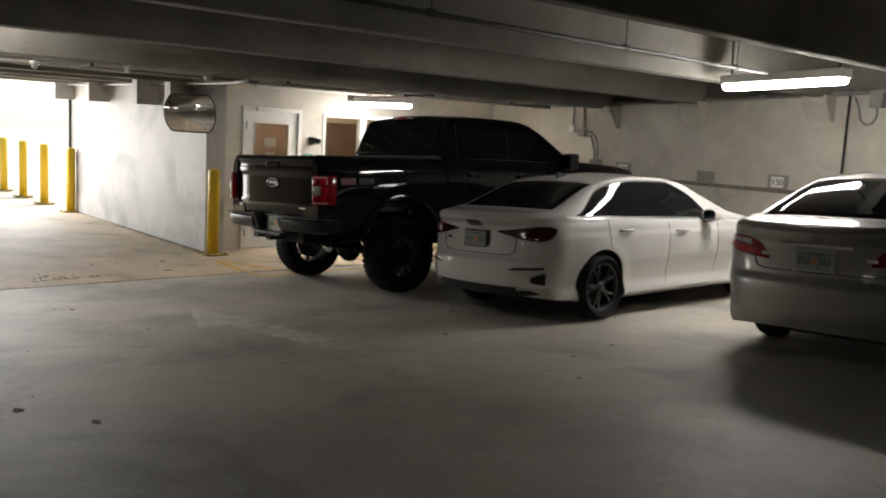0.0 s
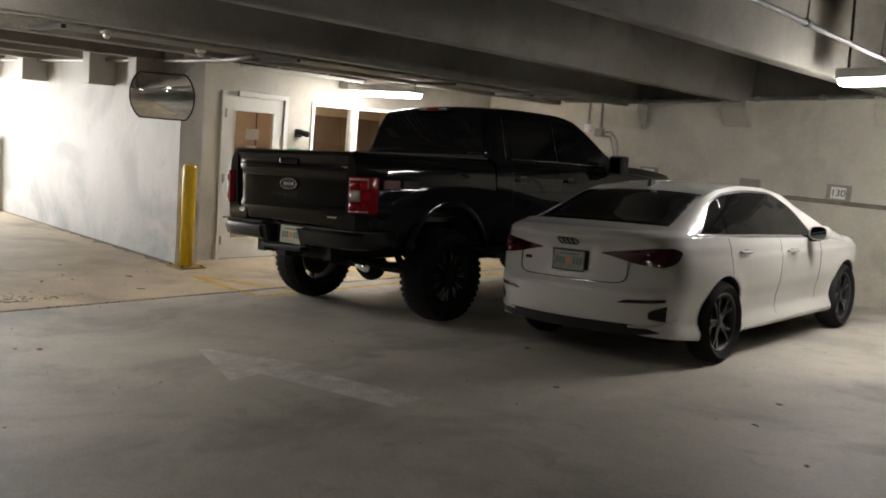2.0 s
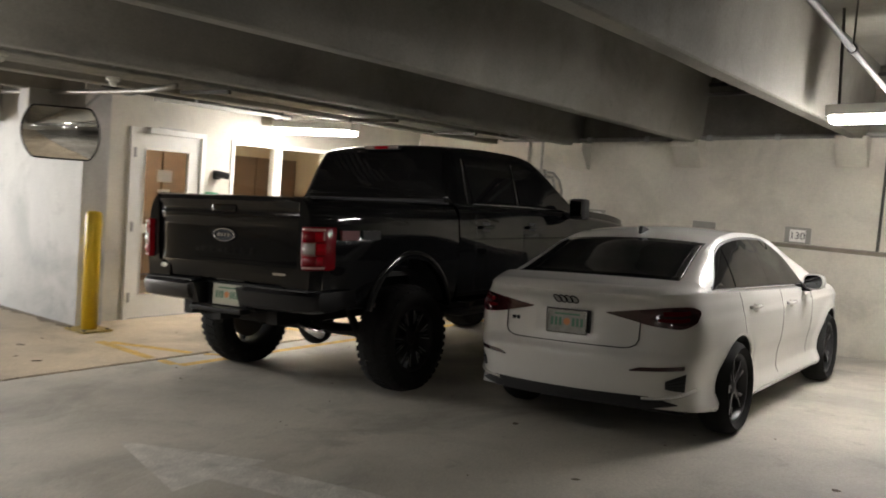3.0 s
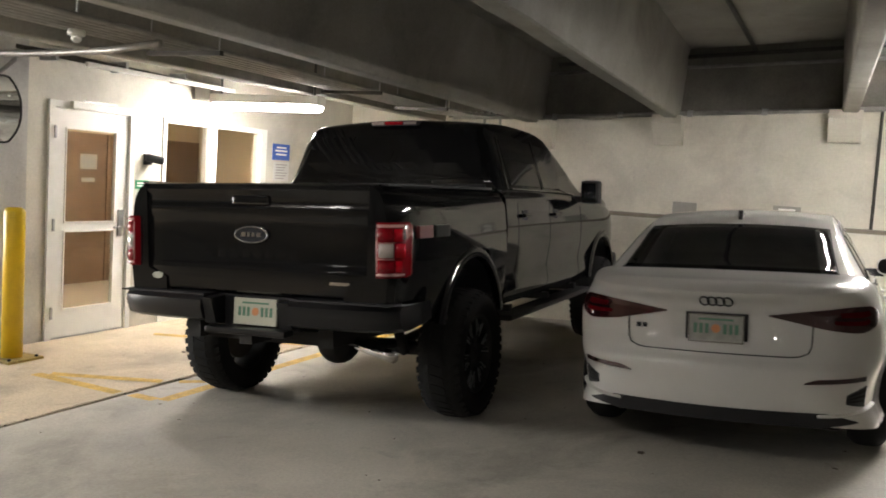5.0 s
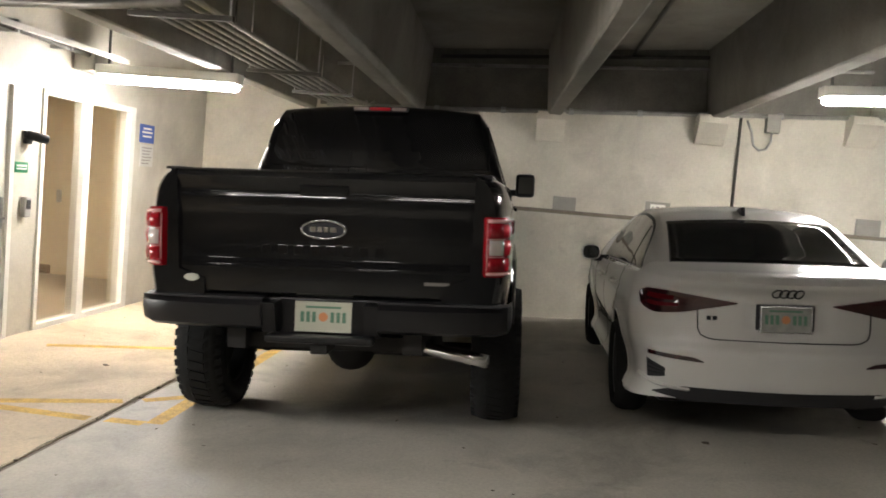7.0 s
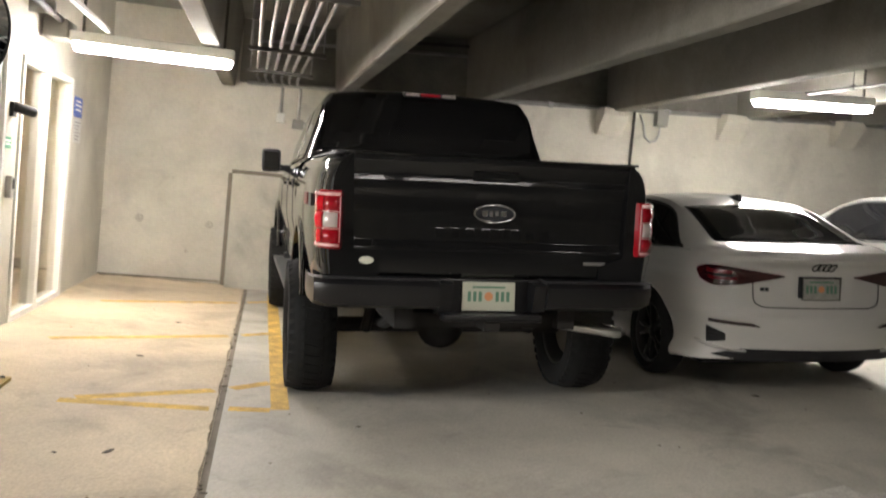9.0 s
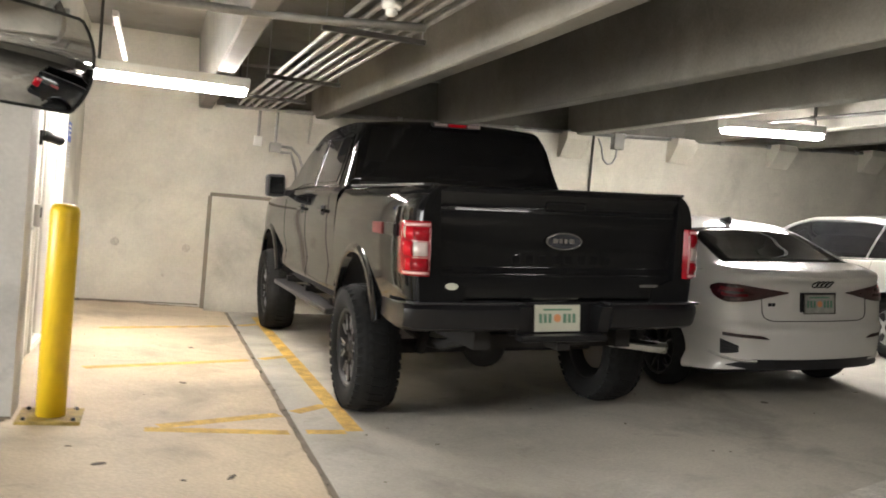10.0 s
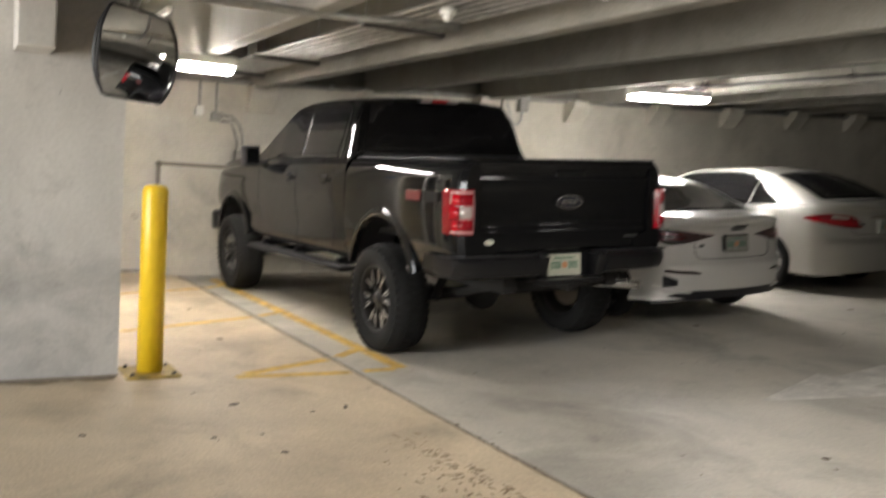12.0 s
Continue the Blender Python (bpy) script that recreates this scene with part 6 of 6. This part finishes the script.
bay_sign(8.76, 1.50, "129")

# ---- paint on the floor ----
def on_floor(name, poly, m_, label, category):
    """Paint laid on the floor as a thin sheet that follows its slope."""
    bm = bmesh.new()
    n = 12
    for (ax, ay), (bx, by), (cx, cy), (dx, dy) in poly:
        rows = []
        for t in steps(0, 1, n):
            row = []
            for u in (0, 0.33, 0.67, 1):
                x0_, y0_ = ax + (bx - ax) * t, ay + (by - ay) * t
                x1_, y1_ = dx + (cx - dx) * t, dy + (cy - dy) * t
                px, py = x0_ + (x1_ - x0_) * u, y0_ + (y1_ - y0_) * u
                row.append((px, py, floor_z(py) + 0.004))
            rows.append(row)
        add_grid(bm, rows)
    return structure(name, bm, m_, label, category)


def stripe(x0, y0, x1, y1, w_):
    d = Vector((x1 - x0, y1 - y0)).normalized()
    nx, ny = -d.y * w_ / 2, d.x * w_ / 2
    return ((x0 + nx, y0 + ny), (x1 + nx, y1 + ny), (x1 - nx, y1 - ny), (x0 - nx, y0 - ny))


on_floor("yellow_line", [stripe(6.25, 9.76, 11.5, 9.80, 0.11)], M_LINE, "worn yellow line beside the parking bay", "floor marking")
on_floor("yellow_line", [stripe(6.24, 9.82, 6.26, 10.06, 0.10), stripe(6.24, 10.17, 6.225, 11.0, 0.10)], M_LINE, "worn yellow cross line", "floor marking")
on_floor("yellow_line", [stripe(6.95, 9.82, 6.76, 10.06, 0.10), stripe(6.69, 10.17, 6.30, 10.92, 0.10)], M_LINE, "worn yellow diagonal stripe", "floor marking")
on_floor("yellow_line", [stripe(8.86, 9.82, 8.72, 10.06, 0.10), stripe(8.65, 10.17, 7.97, 11.45, 0.10)], M_LINE, "worn yellow diagonal stripe", "floor marking")
on_floor("yellow_line", [stripe(10.9, 9.82, 10.76, 10.06, 0.10), stripe(10.69, 10.17, 10.0, 11.45, 0.10)], M_LINE, "worn yellow diagonal stripe", "floor marking")
on_floor("arrow", [((4.465, 7.99), (4.10, 6.97), (4.45, 7.0), (4.475, 7.98)), ((4.475, 7.98), (4.45, 7.0), (4.80, 7.03), (4.485, 7.99)),
                   ((4.365, 6.993), (4.485, 5.82), (4.79, 5.85), (4.67, 7.02))], M_WORN, "faded white direction arrow on the floor", "floor marking")

def dirt_strip(name, a, b, inward, wide, label):
    """Grime swept against the foot of a wall, with a ragged inner edge; a and b are the ends of the wall's foot."""
    bm = bmesh.new()
    a, b, inward = Vector(a), Vector(b), Vector(inward)
    rows = [[], []]
    n = int((b - a).length * 22)
    for k in range(n + 1):
        p = a + (b - a) * k / n
        w_ = wide * max(0.12, 0.55 + 0.9 * noise.noise(Vector((k * 0.21, wide * 9, 0.3))) + 0.5 * noise.noise(Vector((k * 0.9, 4.1, wide))))
        q = p + inward * w_
        rows[0].append((p.x, p.y, floor_z(p.y) + 0.0035))
        rows[1].append((q.x, q.y, floor_z(q.y) + 0.0035))
    add_grid(bm, rows)
    return structure(name, bm, M_GRIME, label, "dirt")


dirt_strip("dirt_strip", (WALL_X - 0.009, 11.86), (WALL_X - 0.009, 10.42), (-1, 0), 0.16, "brown grime along the foot of the back wall")
dirt_strip("dirt_strip", (COR_X - 0.007, 11.74), (COR_X - 0.007, 15.2), (-1, 0), 0.11, "brown grime along the foot of the white wall")
dirt_strip("dirt_strip", (1.5, JOINT_Y + 0.0185), (11.9, JOINT_Y + 0.0185), (0, 1), 0.018, "brown grime along the floor joint")
for k, (y_, z_, r) in enumerate(((11.46, 0.72, 0.05), (10.63, 0.70, 0.05), (10.88, 0.35, 0.022))):
    ob = tagged(part("tie_plug", lathe([(0.0, 0.003), (r * 0.9, 0.003), (r, 0.0), (0.0, 0.0)], n=18), M_PLUG), "grey mortar plug in the painted wall", "wall plug", "wall plugs")
    ob.matrix_basis = pose(WALL_X, y_, z_, 0, -90, 0)

rnd = random.Random(4)
bm = bmesh.new()


def scrap(x, y_, r, long=1.0):
    a0 = rnd.uniform(0, 6.28)
    n = 7
    ring = []
    for k in range(n):
        a = 2 * math.pi * k / n
        q = r * rnd.uniform(0.6, 1.15)
        u, v = q * math.cos(a) * long, q * math.sin(a)
        px, py = x + u * math.cos(a0) - v * math.sin(a0), y_ + u * math.sin(a0) + v * math.cos(a0)
        ring.append((px, py))
    top = [bm.verts.new((p, q, floor_z(q) + 0.003)) for p, q in ring]
    low = [bm.verts.new((p, q, floor_z(q) - 0.002)) for p, q in ring]
    bm.faces.new(top)
    for k in range(n):
        j = (k + 1) % n
        bm.faces.new((top[k], low[k], low[j], top[j]))


for x, y_, r, lg in ((3.525, 8.6, 0.025, 1.3), (4.61, 11.22, 0.022, 1.2), (5.55, 11.21, 0.022, 2.0), (4.93, 11.48, 0.018, 1.2), (5.36, 10.58, 0.015, 3.0), (5.3, 10.81, 0.014, 1.2), (5.16, 12.08, 0.02, 1.3),
                     (4.93, 11.23, 0.012, 1.2), (9.15, 10.63, 0.03, 1.0), (7.59, 10.75, 0.02, 1.6), (6.6, 6.44, 0.022, 1.5), (5.7, 5.5, 0.02, 1.4), (6.5, 4.3, 0.025, 1.3), (5.9, 4.2, 0.02, 2.0), (2.117, 5.156, 0.035, 1.5), (2.387, 4.65, 0.03, 1.7), (5.385, 3.7, 0.02, 1.4)):
    scrap(x, y_, r, lg)
for k in range(60):
    scrap(rnd.uniform(1.5, 11.5), JOINT_Y + rnd.choice((-1, 1)) * rnd.uniform(0.006, 0.016), rnd.uniform(0.006, 0.013), rnd.uniform(1, 1.8))
for k in range(70):
    x, y_ = rnd.uniform(2, 11), rnd.uniform(3, 11.6)
    scrap(x, y_, rnd.uniform(0.003, 0.007), rnd.uniform(1, 3))
ob = structure("floor_scraps", bm, M_SCRAP, "scattered dark scraps and gum spots on the floor", "floor scraps")
ob["kind"] = "stuff"
bm = bmesh.new()
for k in range(150):
    scrap(rnd.gauss(4.1, 0.30), 10.40 + abs(rnd.gauss(0.08, 0.18)), rnd.uniform(0.002, 0.007), rnd.uniform(1, 6))
ob = structure("floor_flakes", bm, M_FLAKE, "thin brown flakes of worn coating on the floor", "floor flakes")
ob["kind"] = "stuff"

# ---- vehicles ----
pickup(pose(5.735, 8.625, floor_z(8.625) + 0.004, -3.0, 0, 1.6) @ Matrix.Scale(1.022, 4))
sedan(pose(6.465, 6.025, floor_z(6.025), -3.4, 0, 0.2), "white")
sedan(pose(7.04, 2.90, floor_z(2.90), -3.4, 0, 0.5), "silver")
